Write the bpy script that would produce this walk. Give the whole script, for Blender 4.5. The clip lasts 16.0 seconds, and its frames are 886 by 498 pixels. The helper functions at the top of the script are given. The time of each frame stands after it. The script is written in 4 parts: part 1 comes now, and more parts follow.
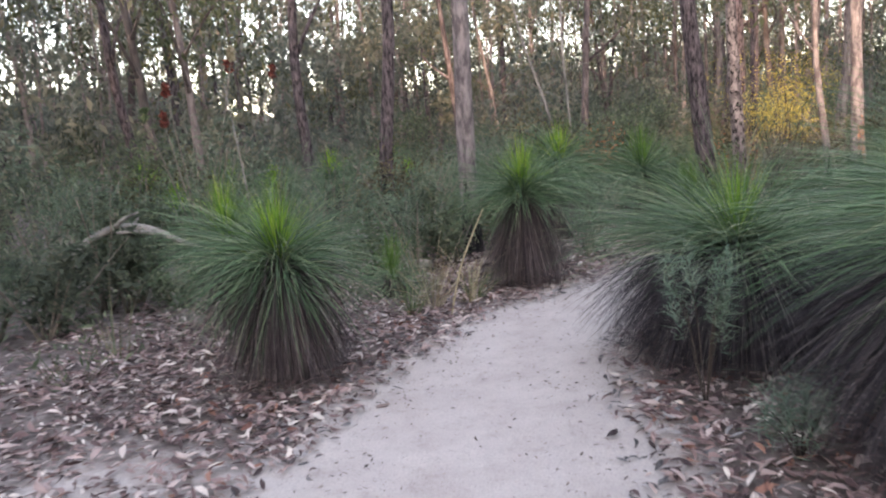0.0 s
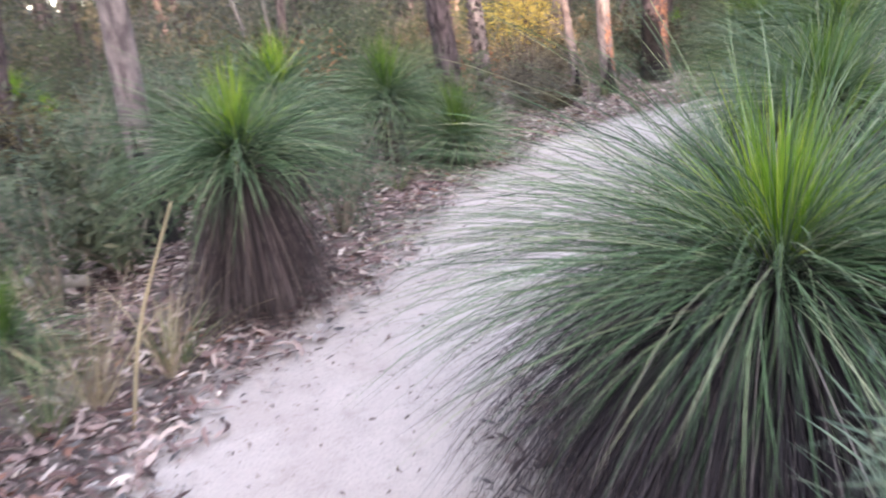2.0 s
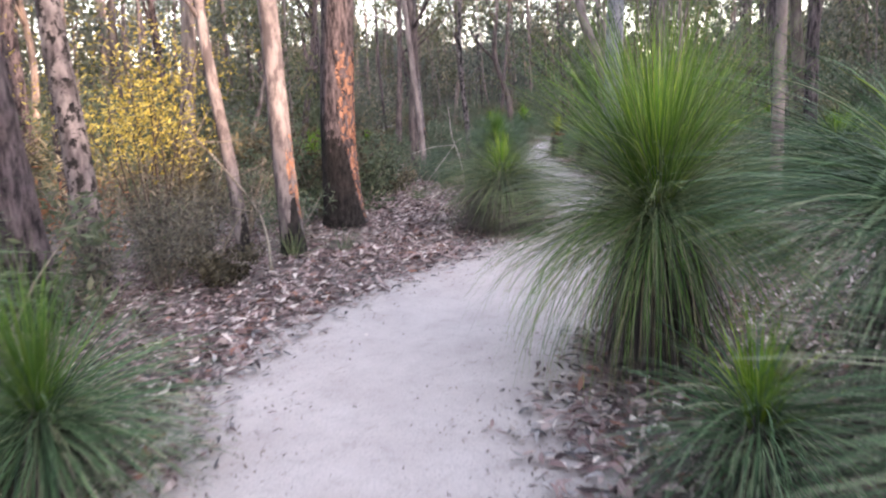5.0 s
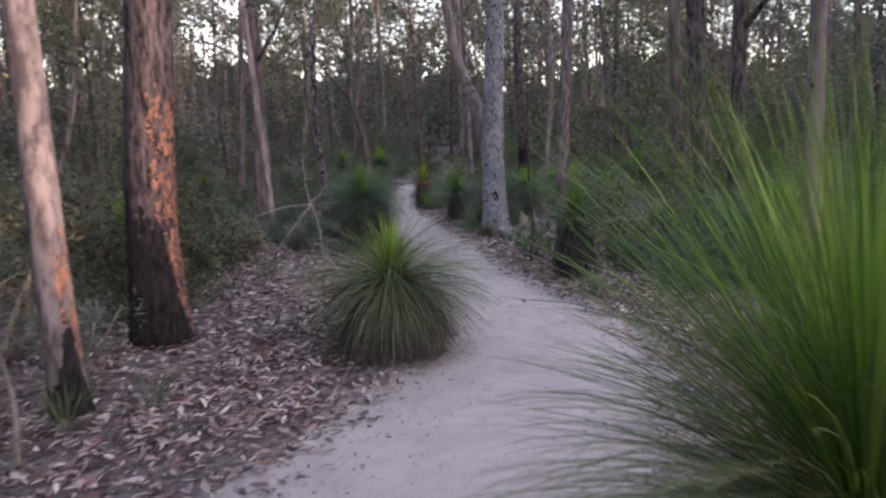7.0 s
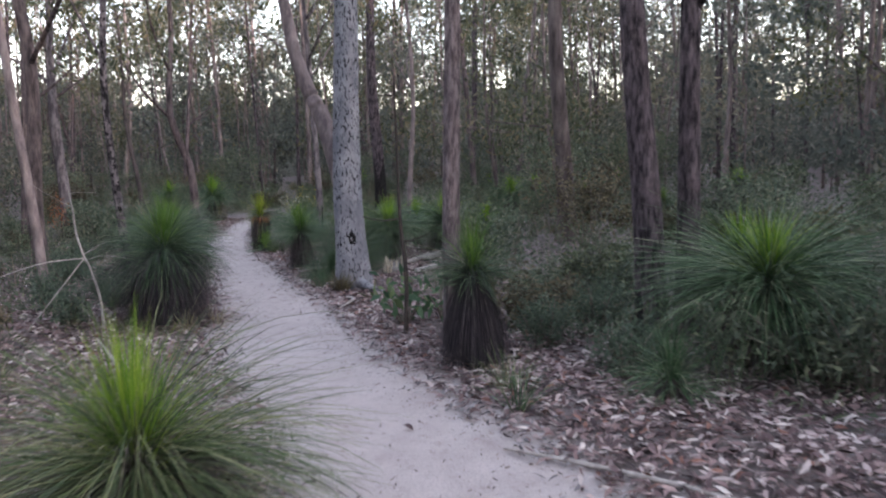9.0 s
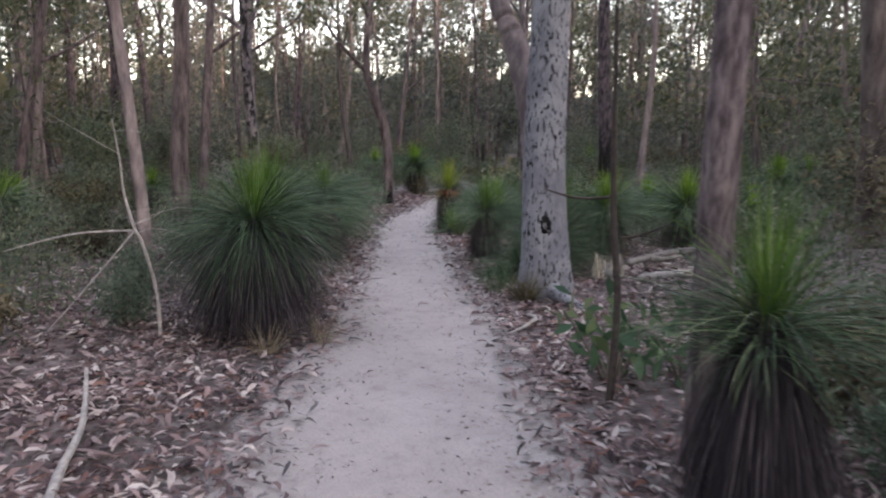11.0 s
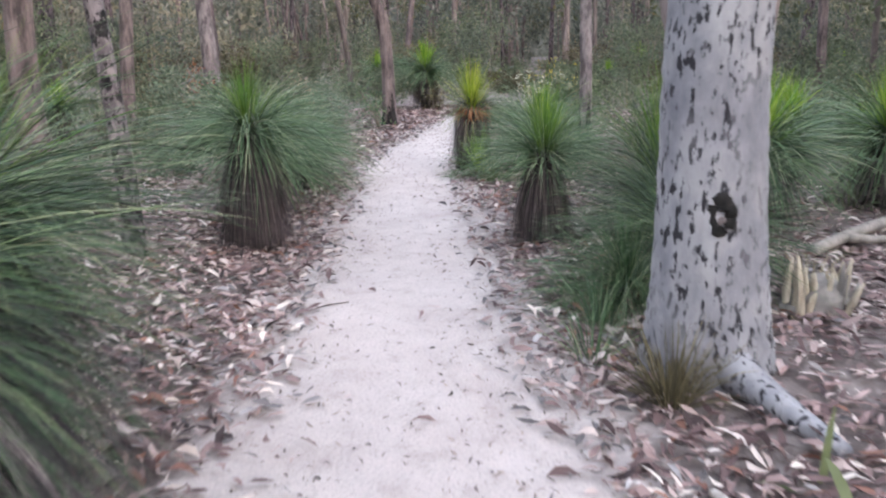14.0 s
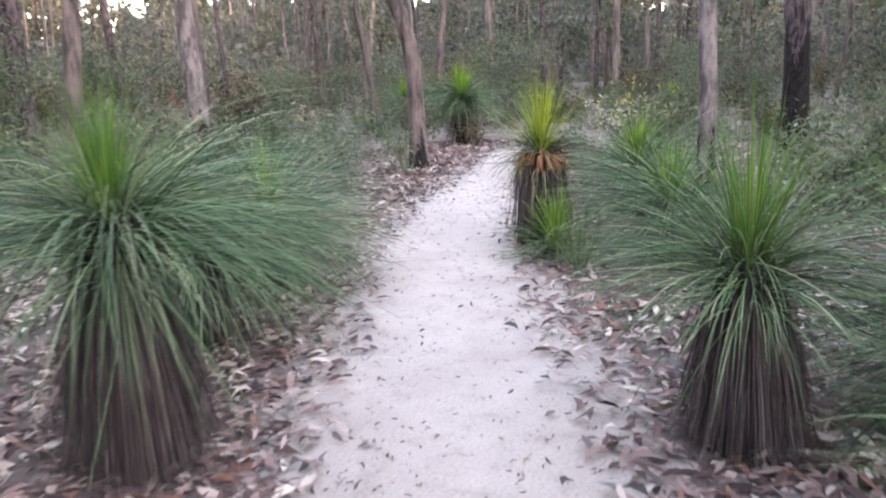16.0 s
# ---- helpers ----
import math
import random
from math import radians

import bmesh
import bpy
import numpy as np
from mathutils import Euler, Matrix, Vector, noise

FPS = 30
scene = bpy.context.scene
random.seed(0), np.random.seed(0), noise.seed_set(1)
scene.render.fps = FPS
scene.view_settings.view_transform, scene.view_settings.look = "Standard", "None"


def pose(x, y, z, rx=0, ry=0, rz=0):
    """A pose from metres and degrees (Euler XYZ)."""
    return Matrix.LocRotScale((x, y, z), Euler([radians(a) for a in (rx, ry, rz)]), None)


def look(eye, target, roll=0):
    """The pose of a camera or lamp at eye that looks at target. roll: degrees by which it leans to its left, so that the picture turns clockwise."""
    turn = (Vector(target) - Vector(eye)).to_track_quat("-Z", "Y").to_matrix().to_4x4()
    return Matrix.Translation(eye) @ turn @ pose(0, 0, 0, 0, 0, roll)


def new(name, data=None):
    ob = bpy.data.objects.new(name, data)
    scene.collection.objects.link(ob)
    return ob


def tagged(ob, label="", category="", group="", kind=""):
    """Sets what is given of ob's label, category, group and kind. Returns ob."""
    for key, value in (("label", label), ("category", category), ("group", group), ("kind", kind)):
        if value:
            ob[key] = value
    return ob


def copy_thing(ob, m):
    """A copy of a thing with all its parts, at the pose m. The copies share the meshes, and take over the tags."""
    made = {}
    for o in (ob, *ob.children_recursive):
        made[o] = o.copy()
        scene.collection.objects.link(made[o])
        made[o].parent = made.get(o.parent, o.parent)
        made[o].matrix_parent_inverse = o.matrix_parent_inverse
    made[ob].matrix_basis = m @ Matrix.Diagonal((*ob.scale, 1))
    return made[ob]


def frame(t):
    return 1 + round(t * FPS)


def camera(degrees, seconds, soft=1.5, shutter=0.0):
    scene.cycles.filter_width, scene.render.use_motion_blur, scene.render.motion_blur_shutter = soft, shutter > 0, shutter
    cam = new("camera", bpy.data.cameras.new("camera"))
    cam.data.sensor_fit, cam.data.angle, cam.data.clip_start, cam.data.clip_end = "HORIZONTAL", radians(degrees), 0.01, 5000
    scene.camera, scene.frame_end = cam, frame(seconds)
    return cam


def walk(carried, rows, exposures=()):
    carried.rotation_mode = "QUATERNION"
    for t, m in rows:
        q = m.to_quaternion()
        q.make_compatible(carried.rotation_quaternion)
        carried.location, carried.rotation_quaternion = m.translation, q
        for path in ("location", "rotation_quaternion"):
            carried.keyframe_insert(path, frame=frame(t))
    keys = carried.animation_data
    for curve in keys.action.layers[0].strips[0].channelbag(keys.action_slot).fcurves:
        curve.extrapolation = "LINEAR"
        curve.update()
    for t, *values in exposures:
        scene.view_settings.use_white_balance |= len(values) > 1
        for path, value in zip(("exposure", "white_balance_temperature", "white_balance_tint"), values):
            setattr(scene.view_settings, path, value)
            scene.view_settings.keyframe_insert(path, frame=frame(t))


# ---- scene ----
cam = camera(58.0, 16.0, 2.1, 0.4)
PATH = [
    (0, (0.028, 0.002, 1.511), (0.02, 1.981, 1.222), -4.6),
    (0.5, (0.005, 0.761, 1.512), (0.05, 2.729, 1.16), -3.8),
    (1, (0.098, 1.628, 1.497), (0.313, 3.568, 1.06), -4.8),
    (1.5, (0.099, 2.459, 1.471), (0.536, 4.344, 0.964), -6.4),
    (2, (0.214, 3.231, 1.459), (0.901, 5.025, 0.903), -6.7),
    (2.5, (0.267, 3.979, 1.432), (1.224, 5.631, 0.837), -4.4),
    (3, (0.45, 4.617, 1.445), (1.614, 6.14, 0.875), -3.0),
    (3.5, (0.74, 5.331, 1.45), (2.049, 6.75, 0.929), -3.2),
    (4, (1.101, 5.972, 1.447), (2.475, 7.338, 0.95), -3.4),
    (4.5, (1.543, 6.646, 1.459), (2.977, 7.968, 1.014), -3.3),
    (4.7, (1.746, 6.94, 1.465), (3.208, 8.245, 1.065), -3.3),
    (6.8, (3.837, 8.885, 1.723), (5.534, 9.899, 1.42), -2.0),
    (7, (4.021, 9.103, 1.765), (5.75, 10.061, 1.462), -1.8),
    (7.5, (4.734, 9.561, 1.767), (6.558, 10.335, 1.497), -1.6),
    (8, (5.407, 10.018, 1.752), (7.289, 10.648, 1.509), -2.1),
    (8.2, (5.679, 10.138, 1.748), (7.574, 10.724, 1.49), -2.1),
    (10.3, (9.302, 11.179, 1.392), (11.061, 12.105, 1.179), -1.1),
    (10.5, (9.625, 11.289, 1.369), (11.342, 12.289, 1.146), -1.0),
    (11, (10.326, 11.748, 1.311), (11.955, 12.873, 1.033), 0.1),
    (11.5, (10.994, 12.191, 1.274), (12.571, 13.382, 0.968), -0.4),
    (12, (11.565, 12.63, 1.262), (13.133, 13.839, 0.98), -2.0),
    (12.5, (12.181, 13.108, 1.262), (13.741, 14.324, 0.967), -0.8),
    (13, (12.788, 13.474, 1.242), (14.349, 14.656, 0.834), -0.4),
    (13.5, (13.319, 13.874, 1.197), (14.882, 15.008, 0.678), -0.7),
    (14, (13.922, 14.263, 1.156), (15.486, 15.403, 0.653), -1.0),
    (14.5, (14.485, 14.753, 1.147), (16.027, 15.944, 0.695), -1.1),
    (15, (15.095, 15.217, 1.125), (16.608, 16.459, 0.712), -1.7),
    (15.5, (15.66, 15.717, 1.049), (17.171, 16.962, 0.641), -2.0),
    (16, (16.189, 16.119, 1.043), (17.72, 17.33, 0.61), -2.3),
]
EXPOSURES = [
    (0, 3.2, 6850, 18), (0.5, 3.35, 6850, 18), (1.5, 3.6, 6850, 21), (2, 3.82, 6900, 23), (3, 3.85, 7000, 25), (3.5, 3.52, 6900, 24), (4.7, 3.57, 6750, 21), (7, 2.6, 6550, 28), (7.2, 3.18, 6500, 29), (7.5, 3.22, 6500, 29), (8.2, 2.85, 6500, 22),
    (10.5, 3.1, 6850, 22), (11, 2.85, 6950, 22), (11.5, 3.22, 6950, 20), (12, 3.28, 6950, 20), (12.5, 2.92, 6950, 20), (13, 3.38, 7050, 20), (14, 3.97, 7050, 19), (15, 3.9, 7350, 20), (15.5, 3.92, 7250, 19), (16, 4.14, 6950, 21),
]
walk(cam, [(t, look(eye, target, roll)) for t, eye, target, roll in PATH], EXPOSURES)

# ---- light ----
world = bpy.data.worlds.new("evening_sky")
scene.world = world
world.use_nodes = True
wn = world.node_tree
sky = wn.nodes.new("ShaderNodeTexSky")
sky.sky_type = "NISHITA"
sky.sun_disc = False
sky.sun_elevation = radians(9)
sky.sun_rotation = radians(190)
sky.dust_density = 1.0
wn.nodes["Background"].inputs["Strength"].default_value = 0.15
haze = wn.nodes.new("ShaderNodeHueSaturation")
haze.inputs["Saturation"].default_value = 0.6
wn.links.new(sky.outputs[0], haze.inputs["Color"])
wn.links.new(haze.outputs[0], wn.nodes["Background"].inputs["Color"])

sun_data = bpy.data.lights.new("sun", "SUN")
sun_data.energy = 1.1
sun_data.angle = radians(1.0)
sun_data.color = (1.0, 0.74, 0.50)
sun = new("sun", sun_data)
SUN_FROM = Vector((math.sin(radians(190)), math.cos(radians(190)), math.tan(radians(9))))
sun.matrix_world = look(SUN_FROM * 60, (0, 0, 0))

# ---- plan: the track's middle line (x, y, half width) ----
TRACK = [
    (-0.2, -12, 0.95), (-0.15, 0, 0.92), (-0.03, 3.0, 0.95), (0.13, 4.15, 0.88), (0.38, 5.0, 0.75), (0.8, 5.95, 0.72),
    (1.55, 6.73, 0.80), (2.2, 7.3, 0.82), (2.9, 8.38, 0.83), (3.85, 9.32, 0.86), (4.95, 10.25, 0.95), (5.95, 10.65, 1.03),
    (7.02, 10.8, 1.05), (8.1, 10.97, 1.05), (9.35, 11.3, 0.96), (10.55, 11.82, 0.80), (11.75, 12.82, 0.75),
    (12.6, 13.5, 0.76), (13.85, 14.42, 0.78), (15.6, 15.6, 0.66), (17.0, 16.78, 0.64), (18.2, 17.7, 0.60),
    (19.6, 18.8, 0.60), (20.9, 19.85, 0.62), (23.2, 21.15, 0.50), (25.7, 22.4, 0.48), (27.6, 23.3, 0.42),
]
TR = np.array(TRACK, float)


def smooth(a, b, x):
    t = np.clip((x - a) / (b - a), 0, 1)
    return t * t * (3 - 2 * t)


def off_track(x, y):
    """Metres outside the track's edge (negative on the track)."""
    x, y = np.asarray(x, float), np.asarray(y, float)
    best = np.full(x.shape, 1e9)
    for (ax, ay, ah), (bx, by, bh) in zip(TR[:-1], TR[1:]):
        dx, dy = bx - ax, by - ay
        t = np.clip(((x - ax) * dx + (y - ay) * dy) / (dx * dx + dy * dy), 0, 1)
        d = np.hypot(x - ax - t * dx, y - ay - t * dy) - (ah + t * (bh - ah))
        best = np.minimum(best, d)
    return best


def ground_z(x, y):
    x, y = np.asarray(x, float), np.asarray(y, float)
    z = -0.2 * smooth(15, 20, 0.8 * x + 0.6 * y)
    out = smooth(0.0, 1.2, off_track(x, y))
    bump = 0.035 * np.sin(1.9 * x + 0.6 * y) * np.sin(1.3 * y - 0.5 * x + 1.0) + 0.02 * np.sin(4.1 * x) * np.sin(3.7 * y + 2)
    return z + out * (0.03 + bump)


def sun_gap(x, y):
    """True in an added tree-free strip south of the wattle that lets low sun in."""
    x, y = np.asarray(x, float), np.asarray(y, float)
    along = (x - 7.2) * math.sin(radians(190)) + (y - 14.5) * math.cos(radians(190))
    across = (x - 7.2) * math.cos(radians(190)) - (y - 14.5) * math.sin(radians(190))
    return (along > 4) & (np.abs(across) < 1.9)


def gz(x, y):
    return float(ground_z(np.array([x]), np.array([y]))[0])


# ---- materials ----
def nodes_of(name):
    m = bpy.data.materials.new(name)
    m.use_nodes = True
    return m, m.node_tree, m.node_tree.nodes["Principled BSDF"]


def noise_node(nt, scale, detail=4.0, stretch=None, rough=0.6):
    co = nt.nodes.new("ShaderNodeTexCoord")
    n = nt.nodes.new("ShaderNodeTexNoise")
    n.inputs["Scale"].default_value, n.inputs["Detail"].default_value, n.inputs["Roughness"].default_value = scale, detail, rough
    src = co.outputs["Object"]
    if stretch:
        mp = nt.nodes.new("ShaderNodeMapping")
        mp.inputs["Scale"].default_value = stretch
        nt.links.new(src, mp.inputs["Vector"])
        src = mp.outputs[0]
    nt.links.new(src, n.inputs["Vector"])
    return n.outputs["Fac"]


def ramp(nt, fac, stops):
    r = nt.nodes.new("ShaderNodeValToRGB")
    el = r.color_ramp.elements
    while len(el) < len(stops):
        el.new(0.5)
    for e, (p, c) in zip(el, stops):
        e.position = p
        e.color = (*c, 1) if len(c) == 3 else c
    nt.links.new(fac, r.inputs[0])
    return r.outputs[0]


def mix(nt, fac, a, b, kind="MIX"):
    m = nt.nodes.new("ShaderNodeMix")
    m.data_type, m.blend_type = "RGBA", kind
    for sock, v in ((m.inputs["Factor"], fac), (m.inputs[6], a), (m.inputs[7], b)):
        if hasattr(v, "is_output"):
            nt.links.new(v, sock)
        else:
            sock.default_value = v if isinstance(v, (int, float)) else (*v, 1)
    return m.outputs[2]


def bump(nt, bsdf, fac, strength, dist):
    b = nt.nodes.new("ShaderNodeBump")
    b.inputs["Strength"].default_value, b.inputs["Distance"].default_value = strength, dist
    nt.links.new(fac, b.inputs["Height"])
    nt.links.new(b.outputs[0], bsdf.inputs["Normal"])


def leaf_material(name, stops, translucent=0.3, rough=0.5, by_object=0.0, patches=None):
    """Leaves whose colour varies leaf by leaf, and a little from plant to plant."""
    m, nt, b = nodes_of(name)
    g = nt.nodes.new("ShaderNodeNewGeometry")
    col = ramp(nt, g.outputs["Random Per Island"], stops)
    if by_object:
        oi = nt.nodes.new("ShaderNodeObjectInfo")
        tint = ramp(nt, oi.outputs["Random"], [(0, (1 - by_object,) * 3), (0.5, (1, 1, 1 - by_object * 0.6)), (1, (1 + by_object,) * 3)])
        col = mix(nt, 1.0, col, tint, "MULTIPLY")
    blot = ramp(nt, noise_node(nt, 2.2, 3), [(0.3, (0.72, 0.72, 0.72)), (0.7, (1.15, 1.15, 1.15))])
    col = mix(nt, 1.0, col, blot, "MULTIPLY")
    if patches:
        size, cool, warm = patches
        col = mix(nt, 1.0, col, ramp(nt, noise_node(nt, size, 3, None, 0.5), [(0.36, cool), (0.5, (1, 1, 1)), (0.64, warm)]), "MULTIPLY")
    nt.links.new(col, b.inputs["Base Color"])
    b.inputs["Roughness"].default_value = rough
    b.inputs["Specular IOR Level"].default_value = 0.3
    if translucent:
        t = nt.nodes.new("ShaderNodeBsdfTranslucent")
        nt.links.new(col, t.inputs["Color"])
        s = nt.nodes.new("ShaderNodeMixShader")
        s.inputs[0].default_value = translucent
        nt.links.new(b.outputs[0], s.inputs[1])
        nt.links.new(t.outputs[0], s.inputs[2])
        nt.links.new(s.outputs[0], nt.nodes["Material Output"].inputs["Surface"])
    return m


def bark_material(name, dark, light, scale, lo, hi, stretch=(1, 1, 0.22), bump_d=0.02, marks=False, vary=0.0):
    """Bark: plates or streaks of two colours; attribute 'char' lays burnt bark over it and the other orange, as bared
    wood or painted-on sun.
    """
    m, nt, b = nodes_of(name)
    n = noise_node(nt, scale, 6, stretch, 0.65)
    col = ramp(nt, n, [(lo, dark), (hi, light)])
    big = ramp(nt, noise_node(nt, 1.3, 3), [(0.3, (0.75, 0.74, 0.76)), (0.7, (1.15, 1.13, 1.1))])
    col = mix(nt, 1.0, col, big, "MULTIPLY")
    if vary:
        oi = nt.nodes.new("ShaderNodeObjectInfo")
        col = mix(nt, 1.0, col, ramp(nt, oi.outputs["Random"], [(0, (1 - vary, 1 - vary, 1 - vary)), (0.55, (1, 0.96, 0.95)), (1, (1 + vary, 1 + vary * 0.9, 1 + vary * 0.8))]), "MULTIPLY")
    if marks:
        spots = ramp(nt, noise_node(nt, 34, 4, (1, 1, 0.42), 0.55), [(0.535, (0, 0, 0)), (0.60, (1, 1, 1))])
        region = ramp(nt, noise_node(nt, 2.1, 2, (1, 1, 0.6)), [(0.30, (0, 0, 0)), (0.46, (1, 1, 1))])
        spots = mix(nt, 1.0, spots, region, "MULTIPLY")
        col = mix(nt, spots, col, (0.028, 0.027, 0.032))
    for attr, c1, c2 in (("raw_sun", (0.17, 0.070, 0.045), (0.50, 0.255, 0.165)), ("char", (0.008, 0.007, 0.008), (0.035, 0.03, 0.03))):
        at = nt.nodes.new("ShaderNodeAttribute")
        at.attribute_name = attr
        rag = nt.nodes.new("ShaderNodeMath")
        rag.operation = "MULTIPLY_ADD"
        nt.links.new(noise_node(nt, 17, 5, (1, 1, 0.6), 0.7), rag.inputs[0])
        rag.inputs[1].default_value = 1.7
        nt.links.new(at.outputs["Fac"], rag.inputs[2])
        edge = ramp(nt, rag.outputs[0], [(0.94, (0, 0, 0)), (1.0, (1, 1, 1))])
        tone = ramp(nt, noise_node(nt, 26, 4, (1, 1, 0.35)), [(0.35, c1), (0.65, c2)])
        col = mix(nt, edge, col, tone)
    nt.links.new(col, b.inputs["Base Color"])
    b.inputs["Roughness"].default_value = 0.9
    b.inputs["Specular IOR Level"].default_value = 0.2
    bump(nt, b, n, 0.9, bump_d)
    return m


def plain_material(name, c1, c2, scale, rough=0.85, bump_d=0.004, stretch=None):
    m, nt, b = nodes_of(name)
    n = noise_node(nt, scale, 5, stretch)
    nt.links.new(ramp(nt, n, [(0.3, c1), (0.7, c2)]), b.inputs["Base Color"])
    b.inputs["Roughness"].default_value = rough
    bump(nt, b, n, 0.6, bump_d)
    return m


GREEN = leaf_material("grass_tree_green", [(0, (0.016, 0.038, 0.018)), (0.35, (0.052, 0.110, 0.050)), (0.75, (0.124, 0.216, 0.105)), (0.92, (0.23, 0.295, 0.165)), (1, (0.42, 0.44, 0.29))], 0.2, 0.42)
PALEGREEN = leaf_material("grass_tree_pale_green", [(0, (0.04, 0.07, 0.03)), (0.5, (0.105, 0.155, 0.065)), (0.9, (0.22, 0.25, 0.12)), (1, (0.38, 0.39, 0.22))], 0.25, 0.42)
SPEAR = leaf_material("grass_tree_spear", [(0, (0.085, 0.19, 0.018)), (0.6, (0.20, 0.36, 0.038)), (1, (0.42, 0.52, 0.09))], 0.4, 0.4)
DEEPSPEAR = leaf_material("grass_tree_deep_spear", [(0, (0.047, 0.118, 0.02)), (0.6, (0.104, 0.210, 0.037)), (1, (0.23, 0.33, 0.075))], 0.35, 0.4)
YELLOWSPEAR = leaf_material("yellow_spear", [(0, (0.14, 0.24, 0.02)), (0.6, (0.30, 0.38, 0.035)), (1, (0.52, 0.50, 0.09))], 0.35, 0.4)
SKIRT = leaf_material("dead_skirt", [(0, (0.016, 0.012, 0.014)), (0.5, (0.056, 0.041, 0.044)), (0.85, (0.125, 0.094, 0.094)), (0.96, (0.21, 0.168, 0.158)), (1, (0.33, 0.28, 0.25))], 0.08, 0.8)
# dark dead leaves, with the shade under the crowns put into their colour
DARKSKIRT = leaf_material("shaded_black_skirt", [(0, (0.008, 0.006, 0.009)), (0.5, (0.027, 0.021, 0.026)), (0.85, (0.066, 0.053, 0.060)), (0.96, (0.15, 0.125, 0.128)), (1, (0.30, 0.26, 0.25))], 0.05, 0.75)
BUSH = leaf_material("bush_leaves", [(0, (0.074, 0.094, 0.068)), (0.5, (0.128, 0.160, 0.114)), (0.9, (0.20, 0.225, 0.160)), (1, (0.29, 0.28, 0.21))], 0.42, 0.65, 0.3)
DRYBUSH = leaf_material("dry_bush_leaves", [(0, (0.06, 0.05, 0.035)), (0.5, (0.12, 0.105, 0.065)), (1, (0.24, 0.20, 0.13))], 0.3, 0.7, 0.25)
GREYBUSH = leaf_material("grey_brown_leaves", [(0, (0.085, 0.078, 0.066)), (0.5, (0.155, 0.146, 0.118)), (1, (0.27, 0.24, 0.19))], 0.3, 0.7)
DARKGREEN = leaf_material("grass_tree_dark_green", [(0, (0.010, 0.024, 0.012)), (0.4, (0.030, 0.066, 0.031)), (0.8, (0.080, 0.145, 0.066)), (0.94, (0.18, 0.24, 0.12)), (1, (0.38, 0.40, 0.25))], 0.15, 0.42)
# the warm brown end paints low sun onto some crown leaves
CANOPY = leaf_material("sun_tinted_gum_leaves", [(0, (0.055, 0.068, 0.042)), (0.5, (0.10, 0.115, 0.066)), (0.85, (0.17, 0.165, 0.095)), (1, (0.26, 0.20, 0.12))], 0.45, 0.5, 0.25)
# distance haze and blotchy warm light are put into these pale leaf colours
FARLEAF = leaf_material("hazed_distant_leaves", [(0, (0.100, 0.114, 0.096)), (0.6, (0.185, 0.195, 0.166)), (1, (0.29, 0.278, 0.230))], 0.5, 0.8, 0.0, (0.17, (0.74, 0.80, 0.79), (1.42, 1.27, 1.04)))
WATTLE = leaf_material("wattle_flowers", [(0, (0.22, 0.19, 0.05)), (0.5, (0.52, 0.42, 0.09)), (1, (0.74, 0.62, 0.19))], 0.45, 0.7)
NEEDLE = leaf_material("grey_needles", [(0, (0.10, 0.16, 0.12)), (0.6, (0.19, 0.27, 0.20)), (1, (0.32, 0.38, 0.28))], 0.25, 0.5)
NEEDLESHRUB = leaf_material("blue_green_needles", [(0, (0.070, 0.100, 0.072)), (0.6, (0.125, 0.175, 0.120)), (1, (0.235, 0.285, 0.195))], 0.35, 0.6)
FRESH = leaf_material("fresh_leaves", [(0, (0.050, 0.110, 0.060)), (0.6, (0.105, 0.195, 0.100)), (1, (0.26, 0.34, 0.16))], 0.4, 0.45)
CREAM = leaf_material("cream_flowers", [(0, (0.36, 0.36, 0.26)), (0.6, (0.58, 0.58, 0.46)), (1, (0.74, 0.72, 0.60))], 0.3, 0.7)
REDLEAF = leaf_material("red_leaves", [(0, (0.10, 0.026, 0.022)), (0.6, (0.23, 0.055, 0.042)), (1, (0.34, 0.12, 0.075))], 0.3, 0.6)
RUST = leaf_material("rusty_leaves", [(0, (0.20, 0.075, 0.04)), (0.6, (0.42, 0.17, 0.085)), (1, (0.58, 0.29, 0.16))], 0.2, 0.7)
STRAW = leaf_material("straw", [(0, (0.22, 0.17, 0.10)), (0.6, (0.40, 0.33, 0.21)), (1, (0.58, 0.50, 0.36))], 0.2, 0.7)
LITTER = leaf_material("leaf_litter", [(0, (0.036, 0.024, 0.026)), (0.28, (0.145, 0.092, 0.091)), (0.6, (0.305, 0.212, 0.204)), (0.86, (0.48, 0.385, 0.366)), (1, (0.70, 0.62, 0.57))], 0.05, 0.75)
RED_LITTER = leaf_material("fallen_red_leaves", [(0, (0.17, 0.08, 0.065)), (1, (0.32, 0.165, 0.125))], 0.05, 0.75)
DEBRIS = leaf_material("track_debris", [(0, (0.06, 0.05, 0.045)), (0.6, (0.17, 0.13, 0.12)), (1, (0.34, 0.28, 0.25))], 0.0, 0.85)
EDGE_TWIG = leaf_material("grey_twigs", [(0, (0.05, 0.046, 0.05)), (0.5, (0.17, 0.155, 0.16)), (1, (0.42, 0.39, 0.39))], 0.0, 0.85)
GREYWOOD = plain_material("weathered_wood", (0.12, 0.108, 0.10), (0.33, 0.30, 0.275), 14, 0.85, 0.006, (1, 1, 0.3))
PALEWOOD = plain_material("bleached_wood", (0.25, 0.22, 0.205), (0.52, 0.47, 0.43), 18, 0.85, 0.004)
SPLINTER = plain_material("splintered_wood", (0.24, 0.19, 0.14), (0.56, 0.49, 0.38), 22, 0.85, 0.004, (1, 1, 0.3))
